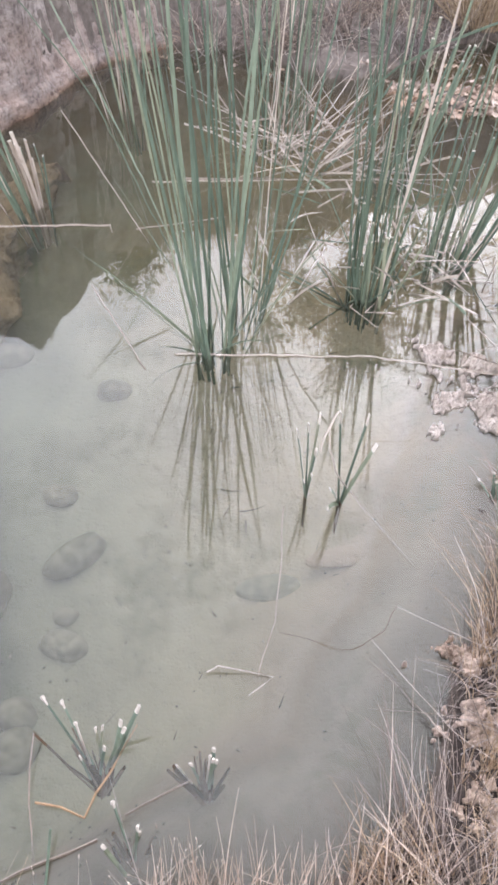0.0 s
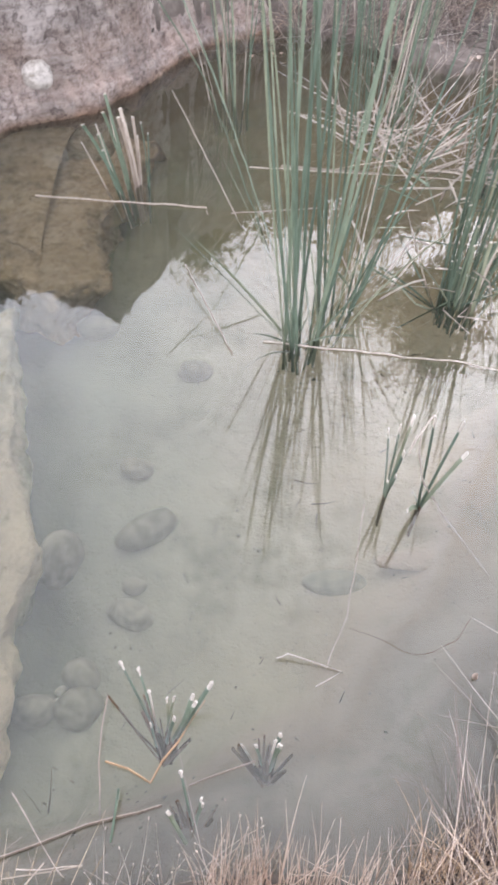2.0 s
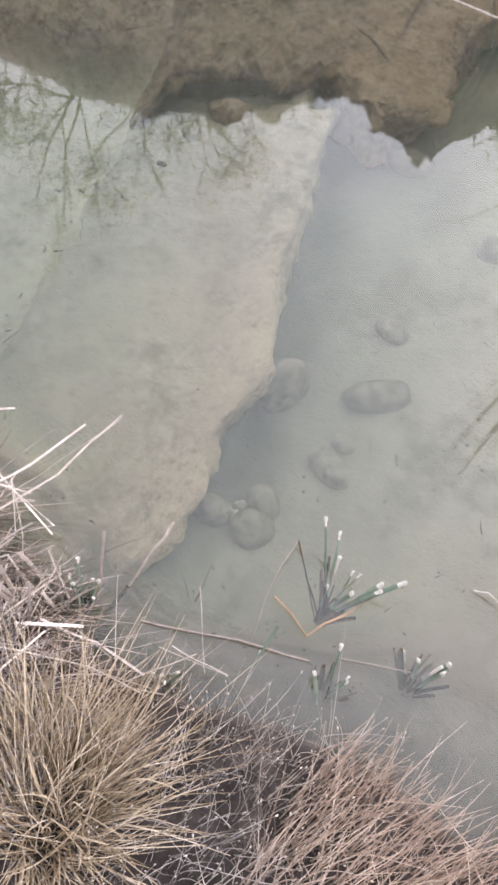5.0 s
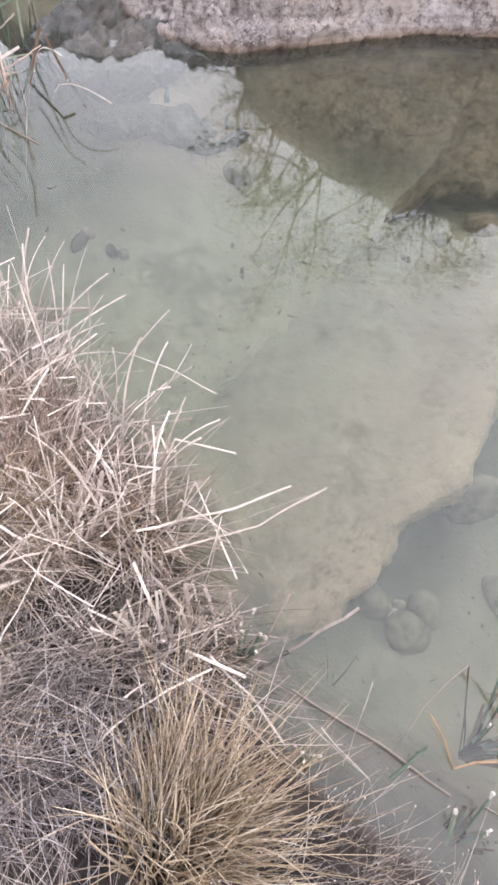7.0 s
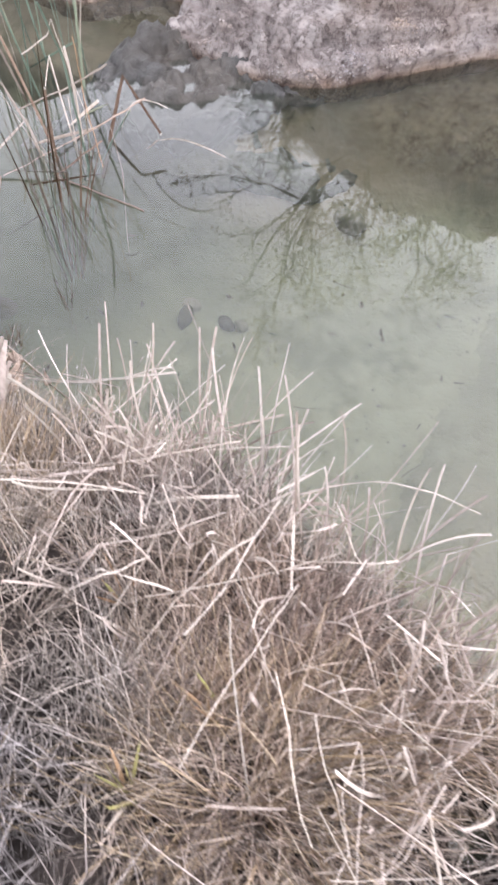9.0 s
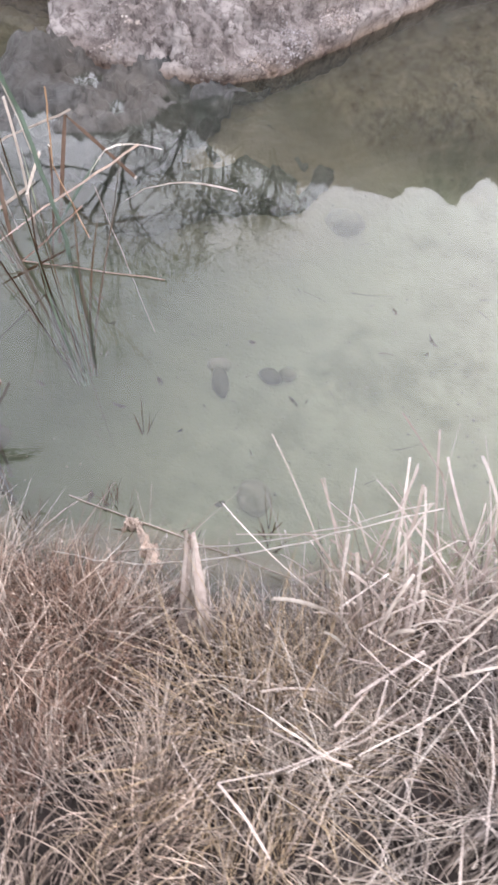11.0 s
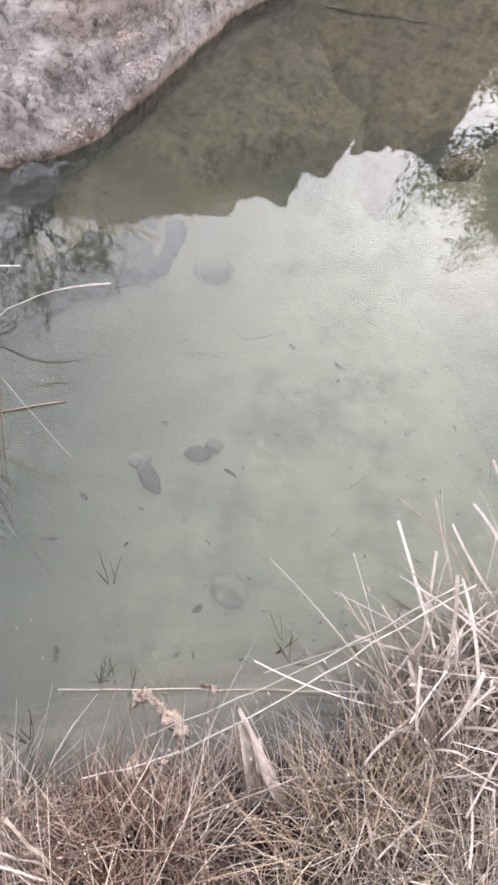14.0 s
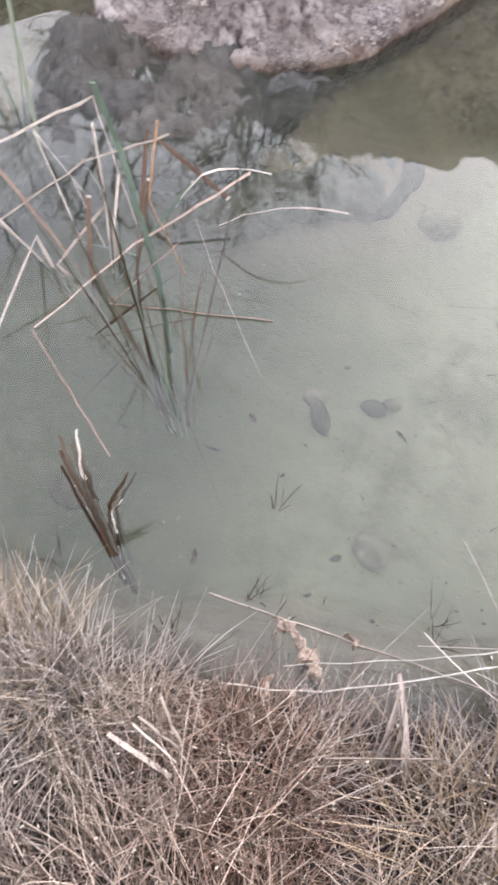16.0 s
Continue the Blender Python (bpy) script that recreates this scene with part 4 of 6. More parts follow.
# long leaves that lean out of the main clump
for p, w, mat in [
    ([(-0.3, 2.9, -0.1), (-0.62, 3.05, 0.6), (-0.95, 3.1, 1.05)], 0.013, M_GREEN),
    ([(-0.2, 2.7, -0.1), (-0.5, 2.95, 0.5), (-0.75, 3.05, 1.0)], 0.012, M_GREEN),
    ([(0.1, 2.4, -0.1), (0.32, 2.62, 0.6), (0.53, 2.54, 0.9), (0.95, 2.66, 1.02)], 0.014, M_GREEN),
    ([(-0.45, 3.0, -0.05), (-0.79, 3.13, 0.5)], 0.012, M_STRAW),
]:
    stalk(p, w, mat, "long leaning reed leaf over the pond", "reed_leaf_single", "leaning reed leaves", 0.25, smooth_n=6)

BROKEN = "tangle of pale broken reeds bent down into the water"
for n_, (x, y, q, rad_, hi) in enumerate([(0.3, 3.75, 22, 0.16, 0.75), (0.6, 3.7, 14, 0.16, 0.6), (0.1, 3.95, 16, 0.14, 0.6), (0.45, 3.4, 8, 0.14, 0.45), (0.2, 2.6, 9, 0.12, 0.4), (0.62, 2.6, 10, 0.14, 0.4), (0.85, 2.75, 16, 0.16, 0.45), (1.05, 2.6, 14, 0.14, 0.45), (0.75, 3.1, 12, 0.16, 0.5)]):
    clump("broken_reed_tangle", BROKEN, "dead reeds", (x, y, 0), q, rad_, (0.15, hi), (0.007, 0.013), (0.5, 1.35), (0, 0), [M_PALEREED, M_STRAW, M_PALEREED, M_GREEN], "broken_leaf", "torn", 0.6, "broken reed tangles", sink=0.02, thick=0.25, droop=0.4, seed=500 + n_, bend=0.3)
clump("reed_clump", "reed leaves leaning low over the water", "reeds", (-0.08, 2.25, 0), 12, 0.05, (0.25, 0.8), (0.007, 0.012), (0.4, 0.95), (0, -0.05), G, "reed_leaf", kinks=0.15, group="reed clumps", sink=0.1, thick=0.15, droop=0.5, seed=33)
clump("reed_clump", "reed leaves leaning low over the water", "reeds", (0.5, 2.6, 0), 9, 0.06, (0.25, 0.7), (0.006, 0.010), (0.4, 0.95), (0, -0.05), GS, "reed_leaf", kinks=0.2, group="reed clumps", sink=0.1, thick=0.15, droop=0.5, seed=34)

# stubs of cut reeds near the bank
STUB = "cut reed stubs with white tips in shallow water"


def stub(base, tips, seed):
    root = empty("cut_reed_stub", base, STUB, "reed stub", "cut reed stubs")
    r = np.random.default_rng(seed)
    b = np.array(base)
    for tip in tips:
        e = np.array(tip) - b
        s = r.normal(0, 0.010, 3)
        n = 13
        e = e * r.uniform(0.86, 1.06)
        pts = [s + e * t + np.array((0, 0, 0.012)) * math.sin(math.pi * t) for t in np.linspace(0, 1, n)]
        v, f, _ = ribbon(pts, np.linspace(0.0115, r.uniform(0.0095, 0.0115), n) * r.uniform(0.92, 1.08, n), 0.5, r.uniform(0, 3))
        pale = r.uniform() < 0.22
        white = 3 if pale else 1
        under = np.array([b[2] + p[2] < -0.05 for p in pts[1:]])
        ix = []
        for k in range(n - 1):
            ix += [2 if under[k] else 1 if k >= n - 1 - white else 0] * 4
        ix += [2, 1]
        mat = M_STRAW if pale else M_GREEN
        stem_ob = part("stem", mesh_of("stem", v, f, [mat, M_PITH, M_BROWN], ix), root)
        ends = np.array(pts[-2:])
        v, f, _ = ribbon(np.array([ends[0] * 0.4 + ends[1] * 0.6, ends[1], ends[1] + (ends[1] - ends[0]) * 0.08]), np.array((0.0098, 0.0100, 0.0085)), 0.55, r.uniform(0, 3))
        part("cut_tip", mesh_of("cut_tip", v, f, [M_PITH]), stem_ob, "white cut tip")
    for j in range(15):
        e = (np.array(tips[j % len(tips)]) - b) * np.array((1.15, 1.0, 1.0))
        rise = min(0.95, -b[2] / max(e[2], 0.05)) * r.uniform(0.7, 1.05)
        off = r.normal(0, 0.012, 3) * np.array((1, 1, 0))
        pts = [off * (0.6 + 1.2 * t) + e * rise * t for t in np.linspace(0, 1, 6)]
        v, f, _ = ribbon(pts, np.linspace(0.013, 0.008, 6), 0.4, r.uniform(0, 3))
        part("rotten_stem", mesh_of("rotten_stem", v, f, [M_BROWN if j % 3 == 0 else M_ROTSTEM]), root)
    return root


stub((-0.19, 0.65, -0.16), [(-0.31, 0.76, 0.11), (-0.26, 0.75, 0.1), (-0.23, 0.74, 0.1), (-0.21, 0.69, 0.06), (-0.16, 0.74, 0.08), (-0.14, 0.73, 0.1), (-0.1, 0.75, 0.1), (-0.09, 0.76, 0.1), (-0.2, 0.72, 0.07), (-0.15, 0.71, 0.06)], 1)
stub((0.07, 0.64, -0.14), [(-0.01, 0.69, 0.03), (0.03, 0.68, 0.03), (0.09, 0.71, 0.06), (0.12, 0.7, 0.03), (0.09, 0.69, 0.05), (0.08, 0.7, 0.04)], 2)
stub((-0.08, 0.47, -0.1), [(-0.15, 0.53, 0.05), (-0.13, 0.57, 0.08), (-0.07, 0.55, 0.04), (-0.05, 0.53, 0.03)], 3)
stub((-0.63, 0.27, -0.08), [(-0.67, 0.31, 0.1), (-0.67, 0.34, 0.13), (-0.64, 0.33, 0.1), (-0.62, 0.34, 0.08), (-0.64, 0.29, 0.03), (-0.6, 0.31, 0.06), (-0.66, 0.3, 0.07)], 4)
stub((0.905, 1.485, -0.05), [(0.835, 1.555, 0.05), (0.88, 1.55, 0.05), (0.9, 1.55, 0.05), (0.935, 1.565, 0.07), (0.97, 1.53, 0.04), (0.99, 1.55, 0.05)], 6)
stub((-0.36, 0.27, -0.03), [(-0.38, 0.29, 0.1), (-0.35, 0.31, 0.11), (-0.33, 0.3, 0.09), (-0.37, 0.27, 0.08), (-0.34, 0.27, 0.1)], 5)

# ---- broken and floating stalks ----
PALE, RED = "bleached broken reed stalk", "reddish dead reed stalk"
FLOAT = "pale reed stalk floating on the water"
for p, w, mat, label in [
    ([(-0.2, 2.13, 0.004), (0.56, 2.16, 0.004), (0.99, 2.03, 0.05), (1.3, 1.9, 0.1)], 0.013, M_STRAW, FLOAT),
    ([(0.23, 1.35, 0.12), (0.23, 1.24, 0.02), (0.22, 1.05, 0.003), (0.18, 0.9, 0.002)], 0.010, M_STRAW, "thin pale stalk bent down onto the water"),
    ([(0.05, 0.9, 0.01), (0.08, 0.91, 0.02), (0.22, 0.9, 0.004), (0.16, 0.85, 0.003)], 0.011, M_STRAW, FLOAT),
    ([(-0.6, 2.5, 0.05), (-0.3, 2.04, 0.002)], 0.013, M_STRAW, FLOAT),
    ([(-1.5, 3.0, 0.003), (-1.17, 3.02, 0.003), (-0.64, 3.05, 0.01), (-0.62, 3.0, 0.003)], 0.013, M_STRAW, FLOAT),
    ([(-0.51, 3.51, 0.004), (0.18, 3.57, 0.004), (1.14, 3.53, 0.05)], 0.011, M_STRAW, FLOAT),
    ([(-0.51, 3.03, 0.004), (-0.09, 3.14, 0.02)], 0.010, M_STRAW, FLOAT),
    ([(0.325, 1.43, 0.275), (0.324, 1.44, 0.333), (0.335, 1.45, 0.383), (0.363, 1.46, 0.405)], 0.010, M_PALEREED, "arched pale sheath over a reed tuft"),
    ([(0.343, 1.45, 0.364), (0.347, 1.44, 0.277), (0.379, 1.43, 0.174), (0.436, 1.491, 0.02), (0.61, 1.25, 0.004)], 0.008, M_PALEREED, "folded pale leaf trailing over the water"),
    ([(-0.5, 0.34, 0.005), (-0.3, 0.45, 0.01), (-0.15, 0.52, 0.004)], 0.017, M_STRAW, FLOAT),
    ([(-0.1, 0.57, 0.004), (0.04, 0.65, 0.003)], 0.011, M_STRAW, FLOAT),
    ([(-0.25, 0.53, 0.03), (-0.24, 0.43, 0.003)], 0.018, M_GREEN, "short green reed piece on the water"),
    ([(-0.39, 0.44, 0.285), (-0.32, 0.36, 0.1), (-0.31, 0.35, 0.03)], 0.009, M_STRAW, PALE),
    ([(-0.45, 0.16, 0.1), (-0.34, 0.36, 0.1)], 0.009, M_STRAW, PALE),
    ([(-0.39, 0.34, 0.1), (-0.34, 0.35, 0.1), (-0.26, 0.37, 0.11)], 0.009, M_STRAW, PALE),
    ([(-0.42, 0.21, 0.12), (-0.33, 0.26, 0.12)], 0.010, M_STRAW, PALE),
    ([(-0.34, 0.72, 0.033), (-0.32, 0.58, 0.003), (-0.28, 0.47, -0.01)], 0.011, M_STRAW, PALE),
    ([(-0.34, 0.72, 0.033), (-0.27, 0.68, -0.05), (-0.2, 0.65, -0.15)], 0.012, M_BROWN, "sodden brown reed stalk under water"),
    ([(-0.3, 0.58, 0.02), (-0.19, 0.56, 0.004), (-0.15, 0.66, 0.0), (-0.11, 0.77, -0.02)], 0.014, M_ORANGE, "orange rotting reed folded at the surface"),
    ([(-0.53, 0.51, 0.25), (-0.58, 0.38, 0.0)], 0.010, M_STRAW, PALE),
    ([(-0.58, 0.38, 0.0), (-0.6, 0.28, -0.1)], 0.014, M_BROWN, "sodden brown reed stalk under water"),
    ([(-0.64, 0.41, 0.21), (-0.62, 0.34, 0.05), (-0.62, 0.3, -0.03)], 0.011, M_STRAW, PALE),
    ([(-1.59, 0.2, 0.15), (-1.5, 0.35, 0.27), (-1.42, 0.44, 0.2), (-1.33, 0.58, 0.04)], 0.007, M_STRAW, "thin arched straw over the water"),
    ([(-0.89, 0.68, 0.05), (-0.88, 0.21, 0.2)], 0.008, M_STRAW, PALE),
    ([(-0.97, 0.53, 0.1), (-0.94, 0.3, 0.18), (-0.9, 0.15, 0.2)], 0.007, M_STRAW, PALE),
    ([(-0.86, 0.36, 0.25), (-0.82, 0.3, 0.1), (-0.8, 0.26, 0.03)], 0.009, M_STRAW, PALE),
    ([(-0.63, -0.1, 0.19), (-0.68, -0.03, 0.2)], 0.013, M_STRAW, PALE),
    ([(-0.77, -0.03, 0.22), (-0.72, 0.11, 0.24)], 0.011, M_STRAW, PALE),
    ([(-0.65, 0.12, 0.2), (-0.47, 0.2, 0.15), (-0.36, 0.25, 0.12)], 0.009, M_STRAW, PALE),
    ([(-0.41, 0.32, 0.1), (-0.26, 0.37, 0.11)], 0.008, M_STRAW, PALE),
    ([(-2.57, -0.28, 0.15), (-2.5, -0.28, 0.13), (-2.37, -0.18, 0.11), (-2.26, -0.1, 0.12), (-2.09, 0.04, 0.2), (-1.94, 0.14, 0.3)], 0.011, M_PITH, "long arched straw across the bank's edge"),
    ([(-2.49, -0.19, 0.06), (-2.38, -0.12, 0.06), (-2.22, -0.03, 0.1), (-2.08, 0.06, 0.2), (-1.96, 0.14, 0.3)], 0.010, M_PITH, "long arched straw across the bank's edge"),
    ([(-2.7, -0.13, 0.004), (-2.37, -0.07, 0.004), (-2.05, -0.02, 0.03)], 0.011, M_STRAW, FLOAT),
    ([(-2.36, -0.3, 0.2), (-2.2, -0.21, 0.2)], 0.011, M_PINK, PALE),
    ([(-2.17, 0.1, 0.25), (-2.06, 0.05, 0.05), (-2.04, 0.03, 0.0)], 0.006, M_STRAW, PALE),
    ([(-2.09, 0.27, 0.33), (-1.97, 0.25, 0.22), (-1.86, 0.16, 0.1)], 0.008, M_STRAW, PALE),
    ([(-3.46, 0.24, 0.004), (-3.31, 0.52, 0.12), (-3.07, 0.71, 0.3)], 0.009, M_REDREED, RED),
    ([(-3.46, 0.23, 0.004), (-3.07, 0.03, 0.004)], 0.010, M_REDREED, RED),
    ([(-3.33, 0.4, 0.004), (-3.2, 0.57, 0.14)], 0.010, M_REDREED, RED),
    ([(-3.33, 0.4, 0.004), (-2.92, 0.56, 0.003)], 0.008, M_REDREED, RED),
    ([(-3.2, 0.45, -0.2), (-3.24, 0.51, 0.04), (-3.3, 0.54, 0.42), (-3.29, 0.5, 0.58)], 0.024, M_GREEN, "broad green reed leaf"),
    ([(-3.19, 0.55, 0.5), (-3.27, 0.57, 0.25), (-3.17, 0.54, 0.06)], 0.012, M_ORANGE, "yellowed reed leaf in the water"),
    ([(-3.19, 0.74, 0.05), (-3.05, 0.74, 0.2), (-2.94, 0.82, 0.2), (-2.88, 0.9, 0.1)], 0.010, M_STRAW, "arched pale reed leaf"),
    ([(-3.3, 0.7, 0.1), (-3.25, 0.72, 0.28), (-3.16, 0.75, 0.3), (-3.05, 0.78, 0.25)], 0.010, M_STRAW, "arched pale reed leaf"),
    ([(-3.69, 0.43, 0.1), (-3.53, 0.64, 0.2), (-3.27, 0.68, 0.35)], 0.010, M_STRAW, PALE),
    ([(-3.66, 0.51, 0.3), (-3.49, 0.57, 0.4), (-3.35, 0.55, 0.5), (-3.36, 0.6, 0.1)], 0.010, M_STRAW, PALE),
    ([(-3.56, 0.61, 0.15), (-3.46, 0.56, 0.0)], 0.009, M_STRAW, PALE),
    ([(-3.16, 0.6, 0.2), (-3.12, 0.59, 0.06), (-2.9, 0.46, -0.12)], 0.008, M_STRAW, PALE),
    ([(-0.65, -0.10, 0.160), (-0.67, -0.04, 0.240), (-0.67, 0.03, 0.270), (-0.65, 0.15, 0.220)], 0.011, M_STRAW, "arched pale straw on the bank"),
    ([(-0.94, -0.04, 0.200), (-0.78, 0.01, 0.170), (-0.79, 0.10, 0.200), (-0.78, 0.28, 0.200)], 0.011, M_STRAW, PALE),
    ([(-0.84, -0.04, 0.170), (-0.82, 0.03, 0.190)], 0.011, M_STRAW, PALE),
    ([(-0.83, 0.18, 0.160), (-0.80, 0.25, 0.160)], 0.013, M_STRAW, PALE),
    ([(-1.18, 0.13, 0.340), (-1.15, 0.14, 0.280), (-1.11, 0.14, 0.200)], 0.01, M_PINK, PALE),
    ([(-1.33, -0.25, 0.200), (-1.29, -0.14, 0.240)], 0.012, M_STRAW, PALE),
    ([(-0.95, 0.18, 0.200), (-0.92, 0.42, 0.130), (-0.92, 0.59, 0.100)], 0.01, M_STRAW, PALE),
    ([(-1.28, 0.07, 0.260), (-1.24, 0.24, 0.260)], 0.012, M_PINK, PALE),
    ([(-0.65, 0.10, 0.200), (-0.60, 0.13, 0.200), (-0.48, 0.20, 0.150), (-0.37, 0.23, 0.120)], 0.011, M_PINK, PALE),
    ([(-0.57, -0.07, 0.200), (-0.59, -0.01, 0.260), (-0.60, 0.09, 0.250), (-0.59, 0.19, 0.180)], 0.009, M_STRAW, "arched pale straw on the bank"),
    ([(-0.80, -0.03, 0.160), (-0.74, 0.11, 0.180)], 0.013, M_STRAW, PALE),
    ([(-0.85, -0.05, 0.220), (-0.80, -0.03, 0.160)], 0.01, M_STRAW, PALE),
    ([(-0.86, 0.21, 0.220), (-0.83, 0.44, 0.180), (-0.86, 0.66, 0.120)], 0.01, M_STRAW, PALE),
    ([(-0.81, 0.29, 0.150), (-0.86, 0.36, 0.250)], 0.009, M_STRAW, PALE),
    ([(-0.62, 0.20, 0.160), (-0.51, 0.24, 0.120), (-0.40, 0.26, 0.060)], 0.009, M_PINK, PALE),
    ([(0.232, 1.032, -0.02), (0.285, 1.016, 0.0), (0.33, 1.001, 0.0), (0.399, 0.967, 0.004), (0.454, 0.99, 0.01), (0.489, 1.022, 0.02), (0.521, 1.041, 0.03), (0.523, 1.07, 0.05), (0.543, 1.095, 0.06)], 0.005, M_ROTSTEM, "thin jointed dark twig in the shallows"),
    ([(0.54, 1.09, 0.05), (0.73, 0.97, 0.1), (0.85, 0.9, 0.16)], 0.007, M_STRAW, "thin straw reaching over the water"),
    ([(0.45, 0.97, 0.003), (0.6, 0.82, 0.01), (0.62, 0.74, 0.1)], 0.006, M_STRAW, "thin straw reaching over the water"),
    ([(0.47, 1.02, 0.003), (0.64, 0.78, 0.05), (0.7, 0.7, 0.12)], 0.006, M_STRAW, "thin straw reaching over the water"),
]:
    stalk(p, w, mat, label, smooth_n=14 if "arched" in label else 3 if len(p) > 4 else 0)


def torn_stem(points, n, spread, seed, label):
    """A thick dead stem that has come apart into strips, some of them split off."""
    r = np.random.default_rng(seed)
    p = np.array(points, float)
    root = empty("torn_dead_reed", p[-1], label, "dead reed")
    for k in range(n):
        t0, t1 = (0.0, 1.0) if k < 3 else sorted(r.uniform(0, 1, 2))
        ts = np.linspace(t0, max(t1, t0 + 0.25), 9)
        at = np.stack([np.interp(ts * (len(p) - 1), np.arange(len(p)), p[:, a]) for a in range(3)], -1) - p[-1]
        at = at + r.normal(0, 0.006, 3) + np.linspace(0, 1, 9)[::-1, None] ** 2 * r.normal(0, spread, 3) + r.normal(0, 0.0015, (9, 3))
        v, f, _ = ribbon(at, np.linspace(0.007, 0.011, 9) * r.uniform(0.6, 1.15, 9), 0.4, r.uniform(0, 3))
        part("strip", mesh_of("strip", v, f, [(M_ROT, M_BROWN, M_ROT, M_PALEREED)[k % 4]]), root)


torn_stem([(-3.05, -0.05, 0.26), (-3.0, -0.10, 0.14), (-2.9, -0.17, -0.05), (-2.87, -0.19, -0.12)], 15, 0.010, 5, "thick torn dead reed stem leaning out of the water")
torn_stem([(-2.94, -0.04, 0.15), (-2.96, -0.10, 0.09), (-2.91, -0.16, -0.06)], 6, 0.014, 6, "short torn dead reed stem at the water's edge")

for p, w in [
    ([(-2.566, -0.448, 0.180), (-2.608, -0.445, 0.232), (-2.65, -0.441, 0.260)], 0.012),
    ([(-2.577, -0.407, 0.180), (-2.603, -0.402, 0.232), (-2.63, -0.397, 0.260)], 0.012),
    ([(-2.569, -0.406, 0.180), (-2.593, -0.385, 0.232), (-2.618, -0.364, 0.260)], 0.012),
    ([(-2.618, -0.391, 0.180), (-2.663, -0.368, 0.232), (-2.708, -0.345, 0.260)], 0.007),
    ([(-2.57, -0.426, 0.180), (-2.6, -0.419, 0.232), (-2.63, -0.412, 0.260)], 0.007),
]:
    stalk([p[0], p[1], tuple(np.array(p[2]) * 1.6 - np.array(p[1]) * 0.6)], 1.05 * w, M_STRAW, "pale thick cut reed strip lying on the bank", "cut_reed_strip", "cut reed strips", 0.3, smooth_n=3)

# ---- dry grass on the near bank ----


def bank_points(n, x0, x1, back, front, seed, y_of=None):
    """Random places on the near bank: from front metres inside the water's edge to back metres behind it."""
    r = np.random.default_rng(seed)
    x = r.uniform(x0, x1, n * 3)
    y = r.uniform(-1.4 if back < 2 else -4.4, 2.2, n * 3)
    dn, sn = seg_dist(NEAR, x, y)
    d = -dn * sn
    keep = (d > -front) & (d < back) & (np.hypot(x + 0.88, y - 0.06) > 0.09)
    if seed not in (3, 8):
        keep &= ~((x > -0.2) & (x < 0.03) & (d < 0.28))
    keep &= ~((x > -2.62) & (x < -2.2) & (d < 0.10 + 0.05 * np.sin(17 * x)) & (r.uniform(0, 1, n * 3) > 0.15))
    x, y, d = x[keep][:n], y[keep][:n], d[keep][:n]
    return np.stack([x, y, height(x, y) - 0.01], -1), d


def grass(name, n, x0, x1, back, front, length, lean, radius, mat, label, seed, segs=4, head=False, droop=0.5, patchy=0.0, toward=(0, 0), curl=0.25):
    base, d = bank_points(n, x0, x1, back, front, seed)
    r = np.random.default_rng(seed + 100)
    if patchy:
        keep = fbm(base[:, 0], base[:, 1], 3.2, 3, seed) > patchy - 0.6
        base, d = base[keep], d[keep]
    m = len(base)
    az = r.uniform(0, 2 * math.pi, m)
    le = np.clip(r.normal(lean, 0.35, m), 0, 1.52)
    way = np.stack([np.cos(az) * np.sin(le) + toward[0], np.sin(az) * np.sin(le) + toward[1], np.cos(le) + 0.05], -1)
    dz = r.normal(0, curl, (m, 3))
    dz[:, 2] = -droop * r.uniform(0.1, 1.0, m)
    ln = r.uniform(*length, m)
    return strands(name, base, way, ln, dz, r.uniform(*radius, m), mat, label, "grass", segs, head)


def tufted(name, centres, each, x0, x1, back, front, rad, length, lean, radius, mat, label, seed, droop=0.4, head=False):
    """Grass that grows in many small tussocks, with bare ground between them."""
    c, _ = bank_points(centres, x0, x1, back, front, seed)
    bare = (c[:, 0] > -0.22) & (c[:, 0] < 0.06) & (c[:, 1] > 0.1)
    c = c[~bare]
    r = np.random.default_rng(seed + 50)
    size = r.uniform(0.6, 1.4, len(c))
    i = np.repeat(np.arange(len(c)), each)
    m = len(i)
    a, q = r.uniform(0, 2 * math.pi, m), rad * np.sqrt(r.uniform(0, 1, m)) * size[i]
    base = c[i] + np.stack([q * np.cos(a), q * np.sin(a), 0 * q], -1)
    base[:, 2] = height(base[:, 0], base[:, 1]) - 0.01
    comb = (2.6 * fbm(c[:, 0], c[:, 1], 1.3, 2, 90) + 1.2 + r.normal(0, 0.5, len(c)))[i]
    le = np.clip(r.normal(lean, 0.3, m), 0.0, 1.5)
    az = a + r.normal(0, 0.6, m)
    le = 0.7 * le
    way = np.stack([np.cos(az) * np.sin(le) + 0.5 * np.cos(comb), np.sin(az) * np.sin(le) + 0.5 * np.sin(comb) + 0.12, np.cos(le) + 0.05], -1)
    dz = r.normal(0, 0.28, (m, 3))
    dz[:, 2] = -droop * r.uniform(0.1, 1.0, m)
    return strands(name, base, way, r.uniform(*length, m) * size[i], dz, r.uniform(*radius, m), mat, label, "grass", 5, head)


